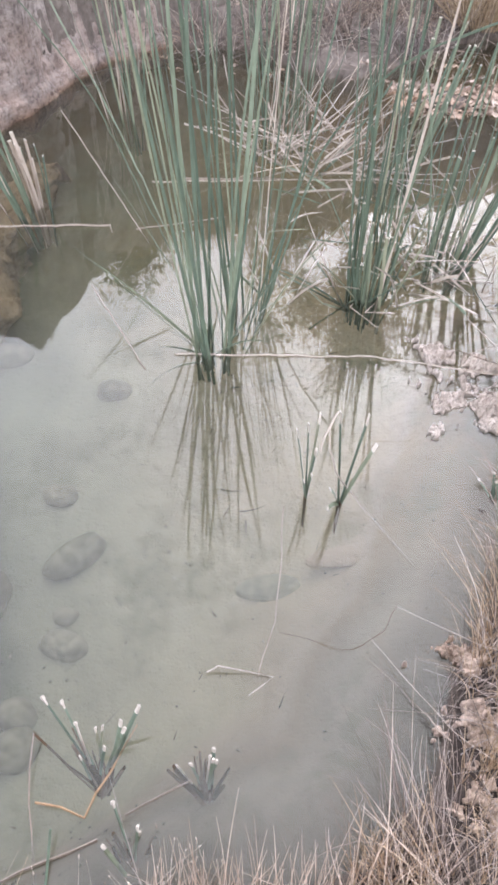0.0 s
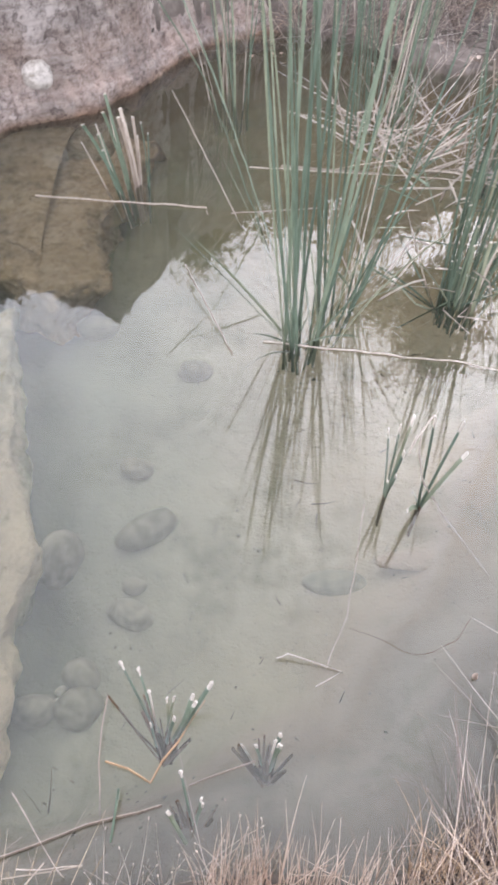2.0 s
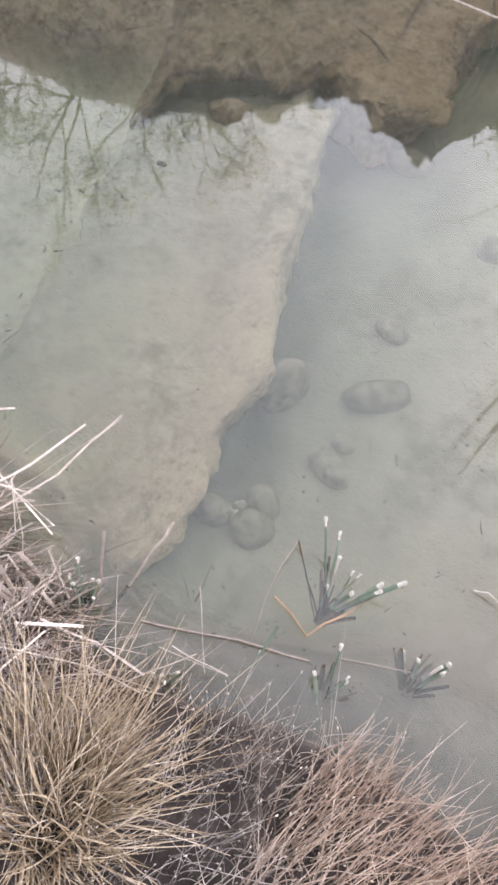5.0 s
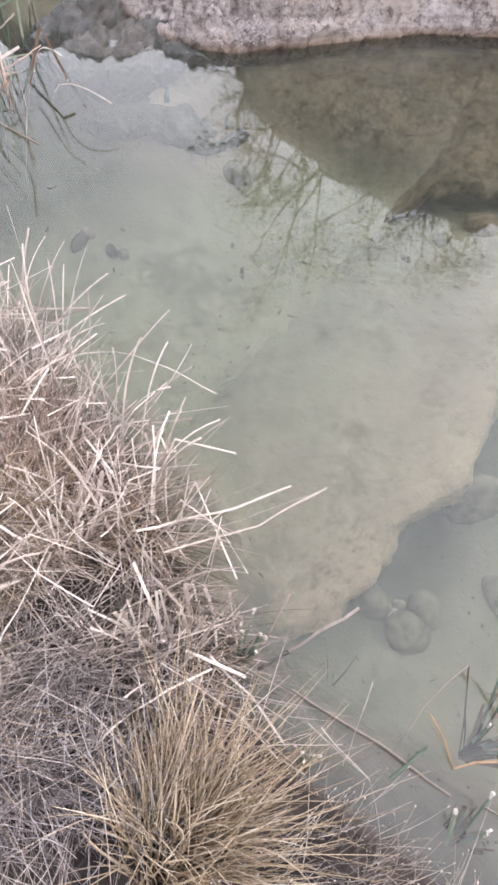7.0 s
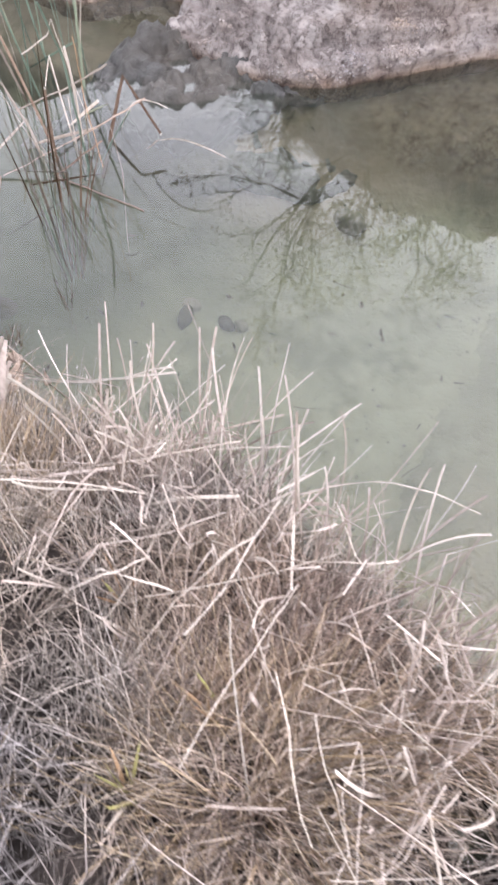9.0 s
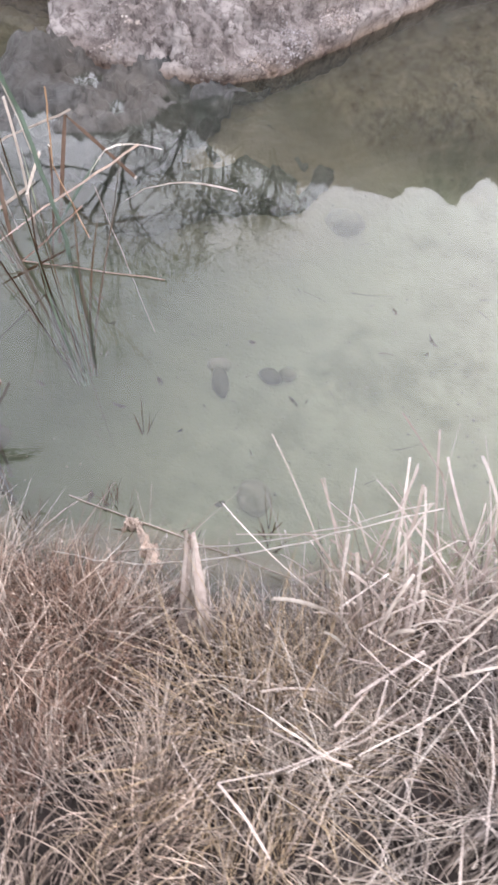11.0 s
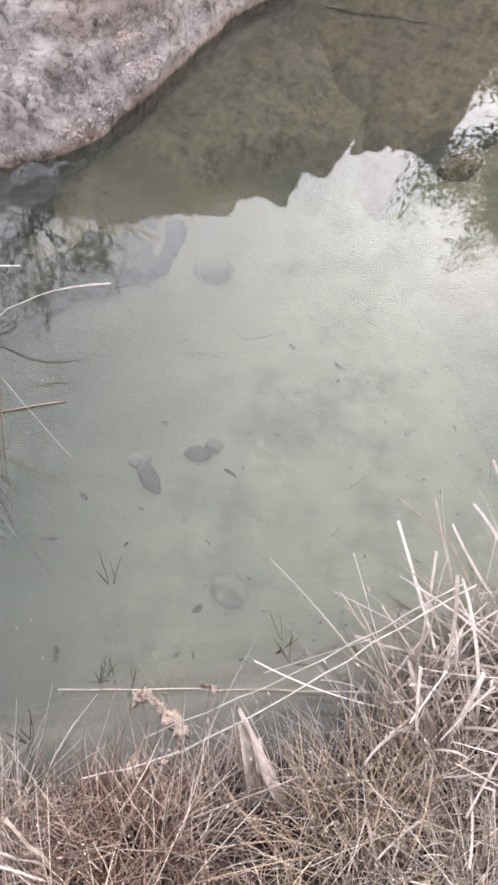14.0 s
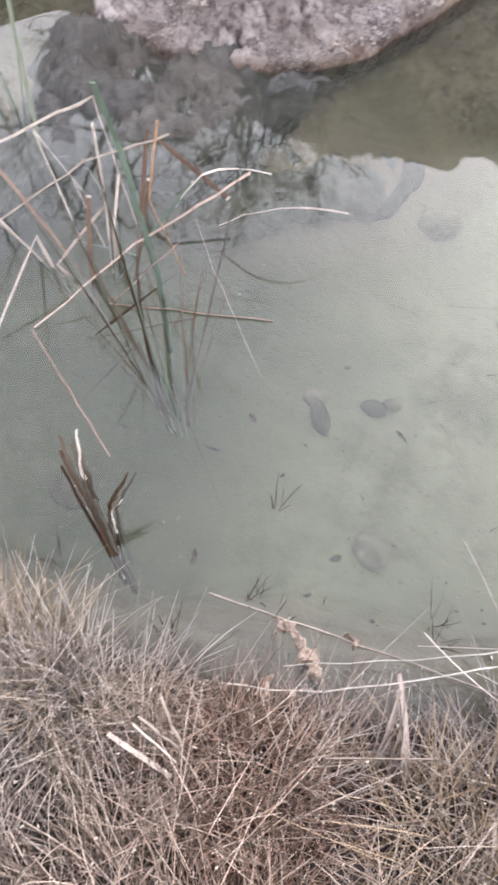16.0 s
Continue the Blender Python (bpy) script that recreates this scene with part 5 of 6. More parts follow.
grass("dead_grass_mat", 9500, -3.6, 1.5, 1.35, 0.0, (0.05, 0.17), 1.2, (0.0009, 0.0018), M_MAT, "matted grey-brown dead grass on the bank", 1, droop=0.3, curl=0.6)
grass("outer_dry_grass", 5000, -5.0, 3.0, 3.6, -1.2, (0.10, 0.26), 0.9, (0.0015, 0.003), M_MAT, "dry grass on the slope behind the bank", 9, curl=0.4)
tufted("dry_grass_tussocks", 560, 44, -3.4, -0.5, 1.15, -0.02, 0.045, (0.08, 0.22), 0.75, (0.0011, 0.0024), M_MAT, "dry grey-brown grass tussocks on the bank", 2)
tufted("dry_grass_tussocks", 110, 40, 0.3, 1.5, 0.9, -0.05, 0.045, (0.10, 0.26), 0.6, (0.0009, 0.0018), M_MAT, "dry grey-brown grass tussocks on the bank", 12)
tufted("brown_grass_tussocks", 20, 50, -2.6, -1.2, 0.9, -0.06, 0.05, (0.09, 0.22), 0.65, (0.0009, 0.0016), M_RUSSET, "reddish brown dead grass tussocks", 13)
tufted("brown_grass_tussocks", 32, 50, -1.35, -0.5, 0.75, -0.16, 0.05, (0.12, 0.30), 0.8, (0.0009, 0.0017), M_RUSSET, "reddish brown dead grass tussocks", 15)
tufted("combed_russet_grass", 70, 60, -1.4, -0.5, 0.62, -0.14, 0.05, (0.14, 0.28), 0.9, (0.0009, 0.0017), M_RUSSET, "long combed russet grass lying on the bank", 31, droop=0.5)
tufted("straw_grass_tussocks", 13, 44, -2.1, -0.4, 0.8, -0.06, 0.05, (0.14, 0.32), 0.5, (0.0010, 0.0018), M_GOLD, "straw-coloured dry grass tussocks", 14)
grass("russet_stems", 2500, -0.02, 0.40, 0.32, -0.04, (0.10, 0.24), 0.05, (0.0012, 0.0020), M_REDSTEM, "leaning russet dead stems with pale tips on the bank", 3, head=False, droop=0.05, curl=0.10, toward=(0.02, 0.62))
grass("pale_stems", 1500, -0.26, 0.12, 0.45, 0.0, (0.08, 0.2), 0.10, (0.0010, 0.0016), M_BLEACHED, "thin pale stems on dark damp soil", 8, head=True, droop=0.1, curl=0.14, toward=(0.0, 0.4))
tufted("russet_grass_tussocks", 60, 60, 0.4, 1.4, 0.6, -0.03, 0.06, (0.12, 0.28), 0.8, (0.0009, 0.0017), M_RUSSET, "tangled russet grass on the bank", 4)
tufted("orange_grass_tussocks", 60, 60, 0.42, 1.2, 0.42, -0.04, 0.06, (0.08, 0.2), 0.7, (0.0010, 0.0018), M_ORANGEGRASS, "orange-brown dry grass tussocks on the bank", 17)
grass("seeded_stems", 1700, -3.1, -1.9, 0.45, -0.01, (0.10, 0.23), 0.35, (0.0011, 0.0017), M_BLEACHED, "pale thin stems with round seed heads", 5, head=True, droop=0.15, curl=0.18, toward=(0.0, 0.15))
tufted("brown_grass_patch", 28, 80, -2.62, -2.3, 0.5, -0.06, 0.06, (0.08, 0.20), 0.6, (0.0009, 0.0015), M_REDBROWN, "brown dead grass patch on the bank", 6)


tufted("pale_grass_tussocks", 70, 34, -3.2, -2.1, 0.55, -0.03, 0.045, (0.09, 0.19), 0.35, (0.0012, 0.0021), M_BLEACHED, "bleached mauve-grey grass tussocks at the water's edge", 21, droop=0.12)
tufted("pale_grass_tussocks", 95, 34, -2.1, -0.9, 0.7, -0.15, 0.05, (0.09, 0.18), 0.6, (0.0012, 0.0022), M_BLEACHED, "bleached mauve-grey grass tussocks on the bank", 22, droop=0.3)


def tuft(at, n, rad, length, lean, radius, mat, name, label, seed, toward=(0, 0)):
    r = np.random.default_rng(seed)
    a, q = r.uniform(0, 2 * math.pi, n), rad * np.sqrt(r.uniform(0, 1, n))
    base = np.stack([at[0] + q * np.cos(a), at[1] + q * np.sin(a), 0 * a], -1)
    z0 = float(height(at[0], at[1])) - 0.01
    base = base - np.array((at[0], at[1], 0))
    az = a + r.normal(0, 0.5, n)
    le = np.clip(lean * (q / rad) + r.normal(0, 0.2, n), -0.2, 1.3)
    way = np.stack([np.cos(az) * np.sin(le) + toward[0], np.sin(az) * np.sin(le) + toward[1], np.cos(le)], -1)
    dz = r.normal(0, 0.2, (n, 3))
    dz[:, 2] = -r.uniform(0.05, 0.5, n)
    ln, th = r.uniform(*length, n), r.uniform(*radius, n)
    root = empty(name, (at[0], at[1], z0), label, "grass tuft", "golden grass tufts")
    single = 60
    for j in range(single):
        ts = np.linspace(0, 1, 7)[:, None]
        pts = base[j] + way[j] / np.linalg.norm(way[j]) * ln[j] * ts + dz[j] * ln[j] * ts**2
        v, f, _ = ribbon(pts, blade_widths(2.6 * th[j], 7, "point"), 0.5, r.uniform(0, 3))
        part("blade", mesh_of("blade", v, f, [mat]), root)
    ob = strands("grass_rest", base[single:], way[single:], ln[single:], dz[single:], th[single:], mat, "", "", 5)
    ob.parent = root
    return root


tuft((-0.35, -0.01), 780, 0.095, (0.15, 0.32), 0.75, (0.0013, 0.0023), M_GOLD, "golden_grass_tuft", "golden dry grass tuft on the bank", 1, (-0.08, 0.5))
tuft((-1.15, -0.2), 600, 0.16, (0.15, 0.3), 0.9, (0.0010, 0.0018), M_GOLD, "golden_grass_tuft", "golden dry grass tuft on the bank", 2)
tuft((-2.05, -0.35), 450, 0.16, (0.15, 0.32), 0.8, (0.0010, 0.0017), M_GOLD, "golden_grass_tuft", "pale golden grass tuft on the bank", 3)
tuft((-2.83, -0.46), 650, 0.10, (0.16, 0.28), 0.4, (0.0011, 0.0019), M_BLEACHED, "pale_grass_tuft", "pale upright dry grass tuft on the bank", 5)
tuft((-2.94, -0.46), 600, 0.11, (0.16, 0.28), 0.45, (0.0010, 0.0018), M_GOLD, "golden_grass_tuft", "tall pale grass tuft at the water's edge", 4)

tuft((1.63, 5.98), 420, 0.22, (0.3, 0.55), 0.6, (0.002, 0.0035), M_GOLD, "golden_grass_tuft", "yellow grass tuft on the far bank", 6)

tuft((-2.46, -0.39), 800, 0.10, (0.10, 0.2), 0.75, (0.0010, 0.0017), M_REDBROWN, "russet_grass_tuft", "russet brown dry grass tuft on the bank", 8)

# dead broad-leaved reeds on the bank
DEAD = "pinkish broken dead reed stalks crossing each other"
k = 0
for x in np.arange(-2.0, -0.85, 0.13):
    for row in (0.05, 0.22, 0.36):
        k += 1
        y = float(np.interp(x, [p[0] for p in NEAR[:18]], [p[1] for p in NEAR[:18]])) - row + 0.03 * math.sin(9 * x)
        many, low, tall, out = {0.05: (34, 0.16, 0.38, 0.1), 0.22: (22, 0.08, 0.24, 0.22), 0.36: (8, 0.05, 0.15, 0.2)}[row]
        clump("dead_reed_clump", DEAD, "dead reeds", (x + 0.02 * (k % 3), y, float(height(x, y)) - 0.01), many, 0.09, (low, tall + 0.08 * (k % 2)), (0.003, 0.0068), (0.1, 0.85), (0, out), [M_PINK, M_PINK, M_PINK, M_STRAW], "dead_stem", "torn", 0.4, "dead reed clumps", thick=0.35, droop=1.0, seed=200 + k, bend=0.45)
for x, y in ((-1.93, -0.02), (-1.86, 0.05), (-1.8, 0.12), (-1.9, -0.12), (-1.72, 0.16)):
    k += 1
    clump("dead_reed_clump", DEAD, "dead reeds", (x, y, float(height(x, y)) - 0.01), 26, 0.07, (0.15, 0.42), (0.004, 0.009), (0.05, 0.8), (0, 0.05), [M_STRAW, M_STRAW, M_PALEREED, M_PINK], "dead_stem", "torn", 0.35, "dead reed clumps", thick=0.3, droop=0.8, seed=200 + k, bend=0.4)
for x, y in ((-0.74, 0.13), (-0.70, 0.22), (-0.86, 0.22), (-1.02, -0.02), (-0.65, 0.12)):
    k += 1
    clump("dead_reed_clump", DEAD, "dead reeds", (x, y, float(height(x, y)) - 0.01), 18, 0.06, (0.08, 0.3), (0.004, 0.009), (0.1, 0.8), (0.05, 0.1), [M_PINK, M_STRAW], "dead_stem", "torn", 0.45, "dead reed clumps", thick=0.4, seed=200 + k)

STRAW_LABEL = "long pale broken straw lying over dead reeds"
r_ = np.random.default_rng(61)
for n_ in range(105):
    x = r_.uniform(-2.05, -0.85)
    y = float(np.interp(x, [p[0] for p in NEAR[:18]], [p[1] for p in NEAR[:18]])) - r_.uniform(-0.05, 0.42)
    a, ln_, z0 = r_.uniform(0, 6.28), r_.uniform(0.12, 0.4), float(height(x, y)) + r_.uniform(0.10, 0.24)
    dx, dy = math.cos(a) * ln_ / 2, math.sin(a) * ln_ / 2
    sag, tilt = r_.uniform(-0.02, 0.07), r_.normal(0, 0.05)
    pts = [(x - dx, y - dy, z0 - tilt), (x - 0.3 * dx + 0.02, y - 0.3 * dy, z0 + sag), (x + 0.4 * dx, y + 0.4 * dy - 0.02, z0 + sag + 0.3 * tilt), (x + dx, y + dy, z0 + tilt)]
    if n_ % 4 == 0:
        pts.append((x + dx + 0.12 * math.cos(a + 1.9), y + dy + 0.12 * math.sin(a + 1.9), z0 + tilt - 0.05))
    stalk(pts, r_.uniform(0.0042, 0.0085), (M_PINK, M_STRAW, M_PINK, M_PALEREED)[n_ % 4], STRAW_LABEL, "loose_straw", "loose straws on the dead reeds", smooth_n=0 if n_ % 4 == 0 else 5)

FANS = [(-1.05, 0.09, 0.018, 0.15, 0.12), (-1.32, 0.12, 0.014, 0, 0.2), (-1.24, -0.10, 0.014, 0.05, 0.2), (-1.06, 0.02, 0.013, -0.1, 0.1), (-0.74, 0.08, 0.015, -0.12, 0.1), (-1.00, 0.04, 0.015, -0.05, 0.15), (-0.70, 0.18, 0.015, -0.1, 0.1), (-0.69, 0.25, 0.015, -0.1, 0.15)]
SHOOTS = [(-1.27, -0.37), (-1.28, -0.19), (-1.58, -0.22)]
# fans of pale cut leaves, and young shoots among the dead reeds
for n_, (x, y, w_, bx, by) in enumerate(FANS):
    clump("cut_leaf_fan", "fan of pale pinkish cut reed leaves", "dead reeds", (x, y, float(height(x, y)) - 0.01), 9, 0.022, (0.10, 0.2), (0.006, 0.75 * w_), (0.05, 0.45), (bx, by), [M_PINK, M_STRAW, M_PINK], "leaf_strip", "torn", 0.1, "cut leaf fans", thick=0.15, droop=0.2, seed=300 + n_)
for n_, (x, y) in enumerate(SHOOTS):
    clump("young_shoot_clump", "small clump of yellow-green shoots with orange bases", "shoots", (x, y, float(height(x, y)) + 0.02), 9, 0.018, (0.07, 0.15), (0.005, 0.010), (0.1, 0.6), (-0.1, 0.1), [M_SHOOT, M_ORANGE, M_STRAW], "shoot_leaf", "point", 0.1, "young shoot clumps", thick=0.2, seed=340 + n_)

# ---- far shore: tangle of dead stems, litter, bushes ----


def bed_debris(n, seed):
    """Bits of dark rotten stem that lie on the bed."""
    r = np.random.default_rng(seed)
    x, y = r.uniform(-3.6, 0.9, n), r.uniform(-0.2, 2.6, n)
    z = height(x, y)
    keep = z < -0.08
    x, y, z = x[keep], y[keep], z[keep]
    az = r.normal(0.3, 0.9, len(x))
    base = np.stack([x, y, z + 0.006], -1)
    way = np.stack([np.cos(az), np.sin(az), r.normal(0.02, 0.05, len(x))], -1)
    return strands("bed_debris", base, way, r.exponential(0.028, len(x)) + 0.01, r.normal(0, 0.2, (len(x), 3)) * np.array((1, 1, 0.1)), r.uniform(0.0012, 0.004, len(x)), M_ROT, "dark rotten stem bits lying on the pond bed", "debris", 4)


bed_debris(300, 5)


def silt_crumbs(n, seed):
    """Small crumbs and pebbles lying on the silt."""
    r = np.random.default_rng(seed)
    x, y = r.uniform(-3.4, 0.8, n), r.uniform(-0.15, 2.6, n)
    keep = fbm(x, y, 2.6, 3, 61) + r.normal(0, 0.35, n) > 0.1
    x, y = x[keep], y[keep]
    z = height(x, y)
    x, y, z = x[z < -0.06], y[z < -0.06], z[z < -0.06]
    v0 = np.array([(1, 0, 0), (0, 1, 0), (-1, 0, 0), (0, -1, 0), (0, 0, 0.8), (0, 0, -0.8)], float)
    f0 = np.array([(0, 1, 4), (1, 2, 4), (2, 3, 4), (3, 0, 4), (1, 0, 5), (2, 1, 5), (3, 2, 5), (0, 3, 5)])
    m = len(x)
    size = np.minimum(r.exponential(0.0018, (m, 1, 1)) + 0.0014, 0.0055) * r.uniform(0.6, 1.4, (m, 1, 3))
    v = v0[None] * size + np.stack([x, y, z + 0.001], -1)[:, None]
    f = (f0[None] + (np.arange(m) * 6)[:, None, None]).reshape(-1, 3)
    return tagged(new("silt_crumbs", mesh_of("silt_crumbs", v.reshape(-1, 3), f.tolist(), [M_CRUMB], None, True)), "grey-brown crumbs and grit on the pond bed", "pebbles", kind="stuff")


silt_crumbs(9000, 8)


def grit(n, seed):
    """White and grey pebbles set in the foot of the rock."""
    r = np.random.default_rng(seed)
    tree = ROCK.data
    co = np.empty(len(tree.vertices) * 3)
    tree.vertices.foreach_get("co", co)
    co = co.reshape(-1, 3)
    band = co[(co[:, 2] > 0.035) & (co[:, 2] < 0.3)]
    near = np.zeros(len(band))
    for hx, hy, hr in ((-3.19, 1.6, 0.13), (-3.15, 1.76, 0.1), (-3.8, 1.4, 0.12), (-3.27, 1.5, 0.09), (-3.1, 1.95, 0.08), (-3.55, 1.62, 0.06)):
        near = np.maximum(near, np.exp(-((band[:, 0] - hx) ** 2 + (band[:, 1] - hy) ** 2) / hr**2))
    band = band[near + 0.35 * fbm(band[:, 0], band[:, 1], 9.0, 3, 77) > 0.5]
    pick = band[r.integers(0, len(band), n)]
    ico = bmesh.new()
    bmesh.ops.create_icosphere(ico, subdivisions=1, radius=1)
    v0 = np.array([v.co[:] for v in ico.verts])
    f0 = np.array([[v.index for v in f.verts] for f in ico.faces])
    ico.free()
    size = r.uniform(0.0022, 0.006, (n, 1, 1)) * r.uniform(0.6, 1.2, (n, 1, 3))
    v = (v0[None] * (1 + r.normal(0, 0.12, (n, len(v0), 1)))) * size + pick[:, None] + r.normal(0, 0.004, (n, 1, 3)) * np.array((1, 1, 0.2)) - np.array((0, 0, 0.001))
    f = (f0[None] + (np.arange(n) * len(v0))[:, None, None]).reshape(-1, 3)
    return tagged(new("rock_grit", mesh_of("rock_grit", v.reshape(-1, 3), f.tolist(), [M_GRIT])), "white and grey grit set in the foot of the rock", "pebbles", kind="stuff")


grit(1100, 6)


def scatter_sticks(name, n, box, zr, length, radius, lean, mat, label, seed):
    r = np.random.default_rng(seed)
    x, y = r.uniform(box[0], box[1], n), r.uniform(box[2], box[3], n)
    h = height(x, y)
    base = np.stack([x, y, np.maximum(h, 0) + r.uniform(*zr, n)], -1)
    az, le = r.uniform(0, 6.28, n), np.clip(r.normal(lean, 0.35, n), 0, 1.6)
    way = np.stack([np.cos(az) * np.sin(le), np.sin(az) * np.sin(le), np.cos(le)], -1)
    dz = r.normal(0, 0.15, (n, 3))
    return strands(name, base, way, r.uniform(*length, n), dz, r.uniform(*radius, n), mat, label, "dead stems", 3)


scatter_sticks("dead_reed_tangle", 70, (0.0, 0.65, 3.5, 4.15), (0, 0.15), (0.3, 0.7), (0.003, 0.005), 1.1, M_BLEACHED, "tangle of grey broken reeds lying in the water", 1)
scatter_sticks("dead_stem_bank", 900, (-0.9, 2.4, 5.2, 8.0), (-0.02, 0.02), (0.15, 0.5), (0.0018, 0.0035), 0.8, M_BLEACHED, "dead grey stems on the far earth bank", 2)
scatter_sticks("dead_stem_tangle", 45, (0.75, 1.4, 2.5, 3.4), (0, 0.1), (0.25, 0.6), (0.0025, 0.0045), 1.0, M_BLEACHED, "tangle of dead stems at the pond's corner", 3)
scatter_sticks("dead_stem_tangle", 60, (0.95, 1.4, 1.5, 2.5), (0, 0.06), (0.2, 0.45), (0.0015, 0.003), 1.1, M_BLEACHED, "thin dead stems over the bank's edge", 4)


def litter(name, n, box, size, seed, label, wide=False, mat=None):
    """Curled dead leaves lying about: small bent flakes."""
    r = np.random.default_rng(seed)
    if wide:
        x, y = r.uniform(box[0], box[1], n), r.uniform(box[2], box[3], n)
    else:
        heap = r.integers(0, 5, n)
        hx, hy = r.uniform(box[0], box[1], 5), r.uniform(box[2], box[3], 5)
        x, y = hx[heap] + r.normal(0, 0.035, n), hy[heap] + r.normal(0, 0.03, n)
    z = height(x, y) + 0.004 if name.startswith("sunken") else np.maximum(height(x, y), 0.0) + r.uniform(0.0, 0.03, n)
    verts, faces = [], []
    for i in range(n):
        m = Matrix.Translation((x[i], y[i], z[i])) @ Euler((r.normal(0, 0.35), r.normal(0, 0.35), r.uniform(0, 6.3))).to_matrix().to_4x4()
        s = r.uniform(*size) * np.array((r.uniform(0.7, 1.5), r.uniform(0.4, 1.0), r.uniform(0.6, 2.2)))
        b = len(verts)
        for q in ((-1, 0, 0.2), (-0.4, 0.5, 0), (0.5, 0.45, 0.1), (1, 0, 0.3), (0.4, -0.5, 0.05), (-0.5, -0.45, 0.1), (0, 0, -0.15)):
            verts.append(m @ Vector((q[0] * s[0], q[1] * s[1], q[2] * s[2])))
        faces += [(b + j, b + (j + 1) % 6, b + 6) for j in range(6)]
    return tagged(new(name, mesh_of(name, verts, faces, [mat or M_LITTER])), label, "leaf litter", kind="stuff")


def slope_brush(n, each, box, seed):
    """Hummocks of dry grey grass on the far slope, with dark gaps between them."""
    r = np.random.default_rng(seed)
    cx, cy = r.uniform(box[0], box[1], n), r.uniform(box[2], box[3], n)
    keep = (height(cx, cy) > 0.02) & (fbm(cx, cy, 1.6, 3, seed) > -0.22)
    cx, cy = cx[keep], cy[keep]
    i = np.repeat(np.arange(len(cx)), each)
    a, q = r.uniform(0, 6.28, len(i)), 0.10 * np.sqrt(r.uniform(0, 1, len(i)))
    x, y = cx[i] + q * np.cos(a), cy[i] + q * np.sin(a)
    base = np.stack([x, y, height(x, y) - 0.01], -1)
    le = np.clip(r.normal(0.75, 0.35, len(i)), 0, 1.5)
    way = np.stack([np.cos(a) * np.sin(le), np.sin(a) * np.sin(le) - 0.15, np.cos(le)], -1)
    dz = r.normal(0, 0.3, (len(i), 3))
    dz[:, 2] = -r.uniform(0.1, 0.8, len(i))
    return strands("dry_brush", base, way, r.uniform(0.10, 0.36, len(i)), dz, r.uniform(0.0016, 0.0032, len(i)), M_BRUSH, "tangled grey dry grass on the far slope", "grass", 4)


slope_brush(700, 36, (-1.0, 2.6, 5.0, 8.6), 91)


def litter_mat(name, box, blobs, thick, seed, mat, label, step=0.005):
    """A crumbly mat of dead plant scraps: a low lumpy crust with holes and a ragged rim."""
    xs, ys = np.arange(box[0], box[1], step), np.arange(box[2], box[3], step)
    gx, gy = np.meshgrid(xs, ys)
    field = -0.6 + 0 * gx
    for bx, by, br in blobs:
        field = np.maximum(field, 1 - np.hypot(gx - bx, gy - by) / br)
    field = field + 0.75 * fbm(gx, gy, 18, 4, seed, 0.65) + 0.4 * fbm(gx, gy, 60, 3, seed + 1, 0.7) - 0.06
    lift = np.maximum(height(gx, gy), 0.0)
    up = lift + thick * np.sqrt(np.clip(field, 0, 1)) * (0.75 + 0.7 * fbm(gx, gy, 38, 4, seed + 2, 0.7)) + 0.002
    on = field > 0.02
    nx, ny = len(xs), len(ys)
    cell = on[:-1, :-1] & on[1:, :-1] & on[:-1, 1:] & on[1:, 1:]
    i = np.arange(nx * ny).reshape(ny, nx)
    f = np.stack([i[:-1, :-1], i[:-1, 1:], i[1:, 1:], i[1:, :-1]], -1)[cell]
    used = np.unique(f)
    back = np.zeros(nx * ny, int)
    back[used] = np.arange(len(used))
    top = np.stack([gx, gy, up], -1).reshape(-1, 3)[used]
    low = np.stack([gx, gy, lift - 0.006], -1).reshape(-1, 3)[used]
    f = back[f]
    edges = collections.Counter()
    for a, b in np.concatenate([f[:, (0, 1)], f[:, (1, 2)], f[:, (2, 3)], f[:, (3, 0)]]).tolist():
        edges[(min(a, b), max(a, b))] += 1
    m = len(used)
    rim = [(a, b, b + m, a + m) for (a, b), k_ in edges.items() if k_ == 1]
    me = mesh_of(name, np.concatenate([top, low]), f.tolist() + rim, [mat], None, False)
    return tagged(new(name, me), label, "leaf litter", kind="stuff")


litter_mat("floating_litter_mat", (0.68, 1.32, 1.7, 2.3), [(0.81, 2.16, 0.075), (0.90, 2.08, 0.07), (0.97, 2.12, 0.09), (0.86, 1.96, 0.06), (0.80, 1.93, 0.055), (0.93, 1.91, 0.085), (1.01, 1.9, 0.10), (1.1, 1.9, 0.12), (1.12, 2.04, 0.10), (1.2, 1.95, 0.10), (0.765, 1.79, 0.04), (0.94, 1.83, 0.05)], 0.024, 5, M_SCUM, "pale pinkish crumbly mat of dead plant scraps on the water")
litter_mat("bank_litter_mat", (0.55, 1.02, 0.5, 1.1), [(0.73, 0.98, 0.07), (0.70, 0.80, 0.065), (0.78, 0.74, 0.09), (0.72, 0.62, 0.07), (0.84, 0.9, 0.06)], 0.03, 9, M_RUSTLITTER, "rusty crumbly mat of dead plants on the bank's edge")
litter("leaf_litter", 420, (-0.9, 2.4, 5.0, 7.2), (0.010, 0.026), 1, "curled dead leaves on the far bank", True)
litter("leaf_litter", 500, (0.85, 1.6, 4.45, 4.95), (0.014, 0.04), 12, "pale dead leaves on a low mud island", True)
litter("sunken_leaf_litter", 22, (-3.7, -2.2, 0.0, 1.3), (0.010, 0.028), 7, "dark sodden leaves on the pond bed", True, M_ROT)
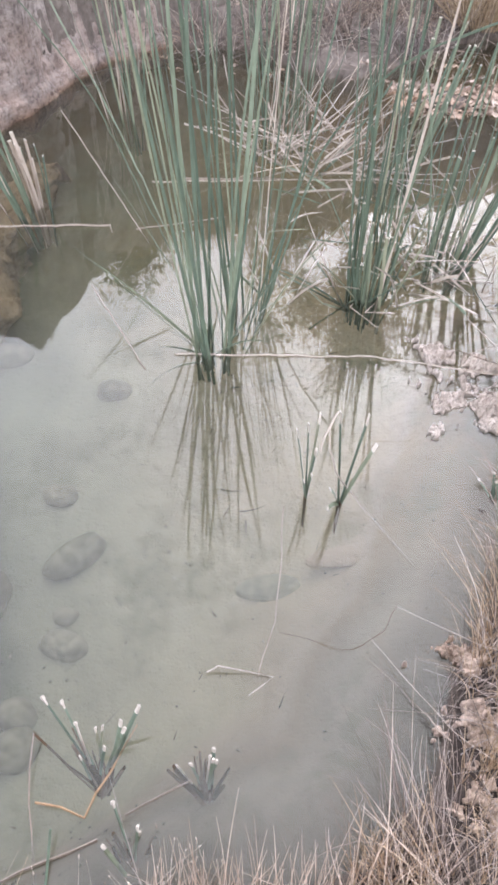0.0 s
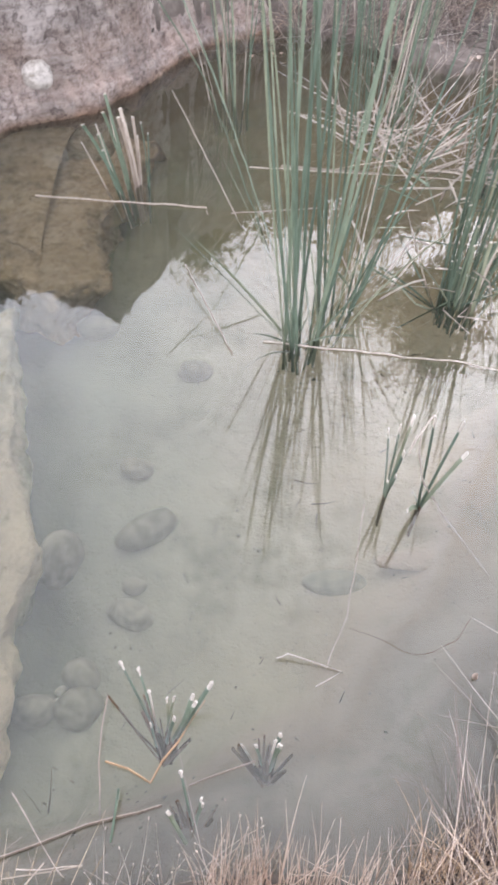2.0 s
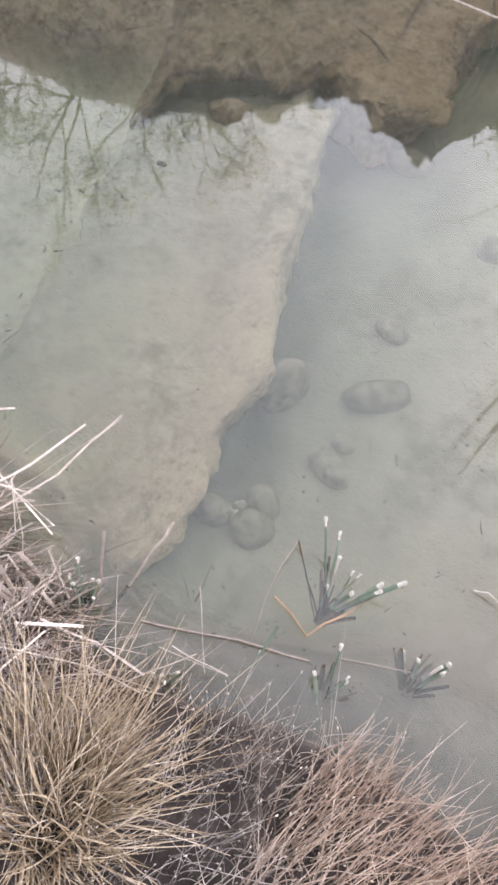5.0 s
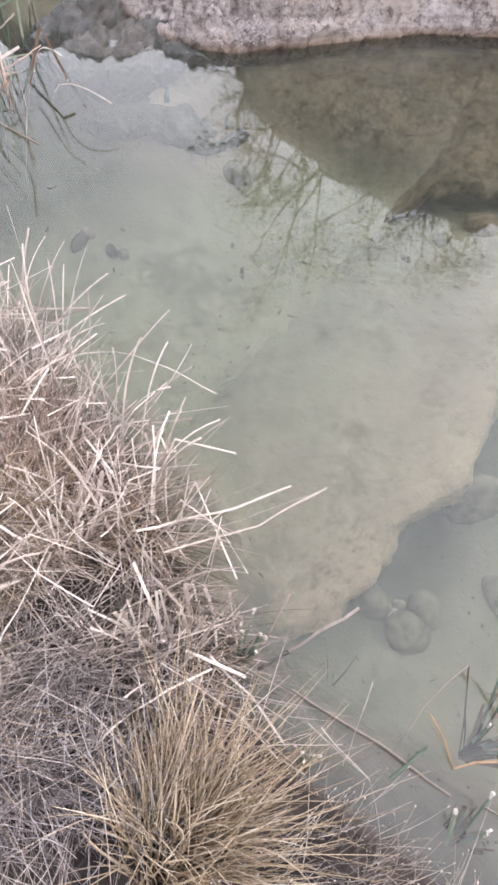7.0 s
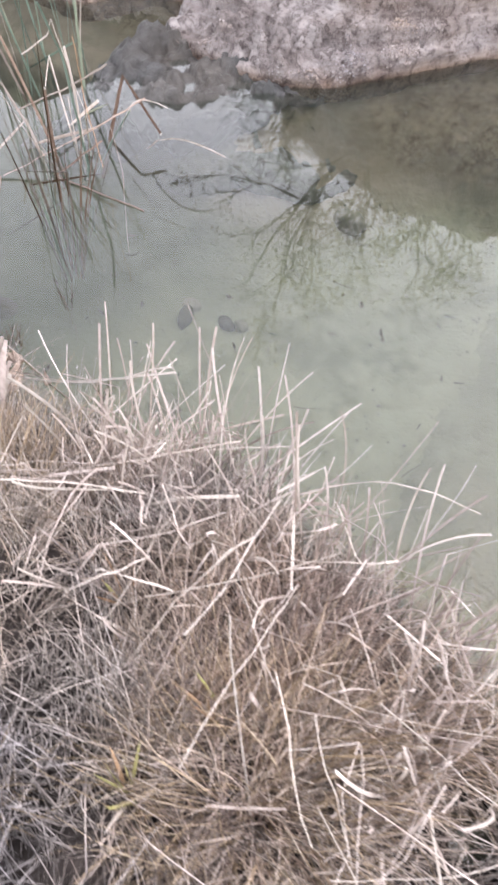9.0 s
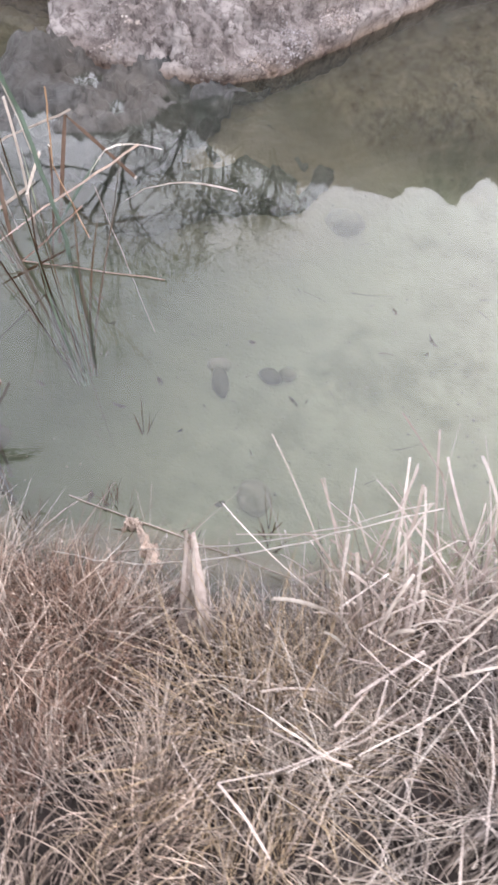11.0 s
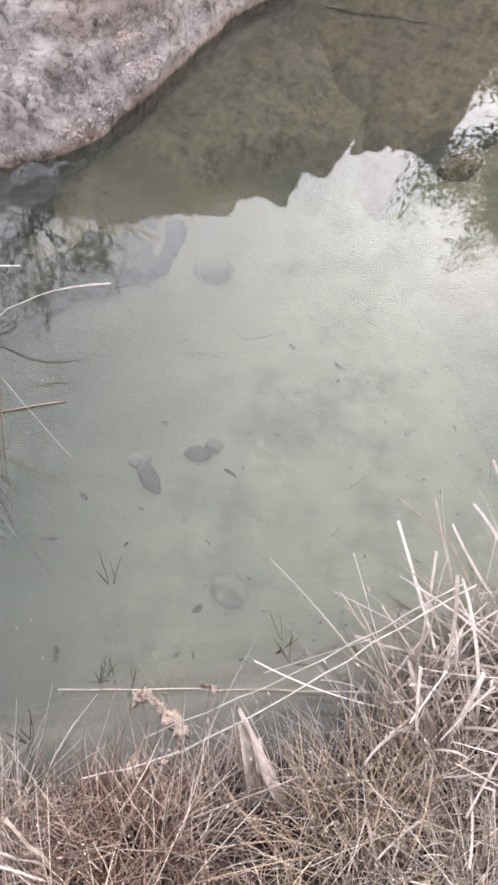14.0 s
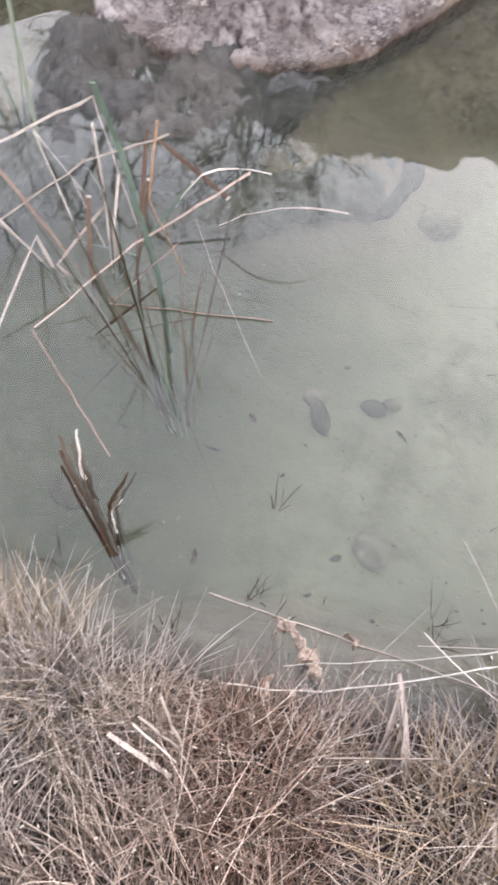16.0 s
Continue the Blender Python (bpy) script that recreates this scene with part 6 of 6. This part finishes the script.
litter("floating_leaf_litter", 110, (0.85, 2.0, 4.2, 5.4), (0.015, 0.04), 5, "pale dead leaves floating in the pond's corner", True)
SHEATH_FOOT, SHEATH_TIP = np.array((-2.244, -0.261, 0.08)), np.array((-2.309, -0.139, 0.29))
sheath = empty("torn_reed_sheath", SHEATH_FOOT, "torn pale pinkish papery reed sheath on the bank", "dead reeds")
r_ = np.random.default_rng(71)
for n_ in range(11):
    e = (SHEATH_TIP - SHEATH_FOOT) * r_.uniform(0.45, 1.0) + r_.normal(0, 0.018, 3)
    pts = [e * t + np.array((0.008 * (n_ - 5) * (1 - t), 0, 0)) + np.array((0, 0, 0.02 * math.sin(3 * t))) for t in np.linspace(0, 1, 9)]
    v, f, _ = ribbon(pts, 0.024 * np.linspace(1, 0.45, 9) * r_.uniform(0.8, 1.15, 9), 0.15, r_.uniform(-0.4, 0.4))
    part("sheath_strip", mesh_of("sheath_strip", v, f, [M_PALEREED if n_ % 2 else M_PINK]), sheath)
litter_mat("crumpled_dead_leaf", (-2.56, -2.36, -0.26, -0.06), [(-2.45, -0.15, 0.04)], 0.028, 33, M_RUSTLITTER, "crumpled beige dead leaf at the water's edge", 0.004)


def branch_tree(at, high, spread, seed, label, name="tree", leaves=0, depth=5, lean=(0, 0), thick=0.018, leaf=(0.03, 0.062)):
    """A bare or thinly leaved tree: a tapered trunk, forking limbs and twigs, and a crown of single leaves."""
    r = np.random.default_rng(seed)
    root = empty(name, at, label, "tree")
    parts = {"trunk": [], "limb": [], "twig": []}
    tips = []

    def grow(p, d, ln, rad, level):
        n = 5
        pts = [p]
        for i in range(n):
            d = d + r.normal(0, 0.13, 3) + np.array((0, 0, 0.04))
            d /= np.linalg.norm(d)
            pts.append(pts[-1] + d * ln / n)
        key = "trunk" if level == 0 else "limb" if level < 3 else "twig"
        parts[key].append((np.array(pts), np.linspace(rad * 2, rad * 1.3, n + 1)))
        if level >= depth:
            tips.extend(pts[2:])
            return
        for _ in range(3 if level < 2 else int(r.integers(2, 4))):
            q = pts[int(r.integers(2, n + 1))]
            nd = d + r.normal(0, spread, 3)
            nd[2] = nd[2] * 0.8 + 0.1
            grow(q, nd / np.linalg.norm(nd), ln * r.uniform(0.6, 0.82), max(rad * 0.64, 0.0003 * high + 0.0022), level + 1)

    grow(np.zeros(3), np.array((lean[0], lean[1], 1.0)), high * 0.34, high * thick, 0)
    for key, items in parts.items():
        vs, fs = [], []
        for pts, ws in items:
            v, f, _ = ribbon(pts, ws, 0.9, 0.4)
            b = len(vs)
            vs.extend(v)
            fs.extend([tuple(b + q for q in g) for g in f])
        part(key, mesh_of(key, vs, fs, [M_BARK]), root)
    if leaves:
        vs, fs = [], []
        for _ in range(leaves):
            c = tips[int(r.integers(len(tips)))] + r.normal(0, high * 0.02, 3)
            m = Matrix.Translation(Vector(c)) @ Euler(r.uniform(0, 6.3, 3)).to_matrix().to_4x4()
            s = r.uniform(*leaf)
            b = len(vs)
            vs += [m @ Vector((s * q[0], s * q[1], s * q[2])) for q in ((-1, 0, 0), (0, 0.45, 0.15), (1, 0, 0), (0, -0.45, 0.15))]
            fs.append((b, b + 1, b + 2, b + 3))
        part("crown", mesh_of("crown", vs, fs, [M_LEAF]), root)
    return root


for n_, (x, y, lx, ly, hh) in enumerate([(-3.75, 2.5, 0.35, -0.1, 1.5), (-4.0, 2.6, -0.15, -0.1, 1.6), (-4.4, 2.6, -0.4, -0.2, 1.5), (-5.2, 3.0, 0.3, -0.2, 1.5), (-5.6, 3.1, -0.4, -0.2, 1.4)]):
    branch_tree((x, y, float(height(x, y)) - 0.05), hh, 0.45, 40 + n_, "bare grey thorny shrub on the rock bank", "shrub", depth=5, lean=(lx, ly), thick=0.0085)
branch_tree((-8.0, 8.6, 1.2), 9.0, 0.42, 17, "thinly leaved olive-yellow tree behind the bank", leaves=2200, depth=6, thick=0.009)
branch_tree((2.6, 25.0, 3.2), 17.2, 0.36, 7, "thinly leaved olive-green tree far behind the bank", leaves=26000, depth=6, thick=0.010, leaf=(0.05, 0.13))

# dark sprigs that stand in the shallows
for n_, (x, y) in enumerate([(-2.63, -0.10), (-2.74, -0.23), (-2.26, 0.05), (-3.05, -0.23), (-2.61, -0.08), (-2.55, -0.11), (-2.74, -0.25), (-2.23, 0.02), (-2.67, 0.12)]):
    clump("water_sprig", "small dark sprig standing in shallow water", "sprig", (x, y, max(-0.04, float(height(x, y)))), 6, 0.014, (0.06, 0.13), (0.0025, 0.004), (0.05, 0.55), (0, 0.1), [M_BROWN], "twig", "point", 0.0, "water sprigs", thick=0.6, seed=400 + n_)
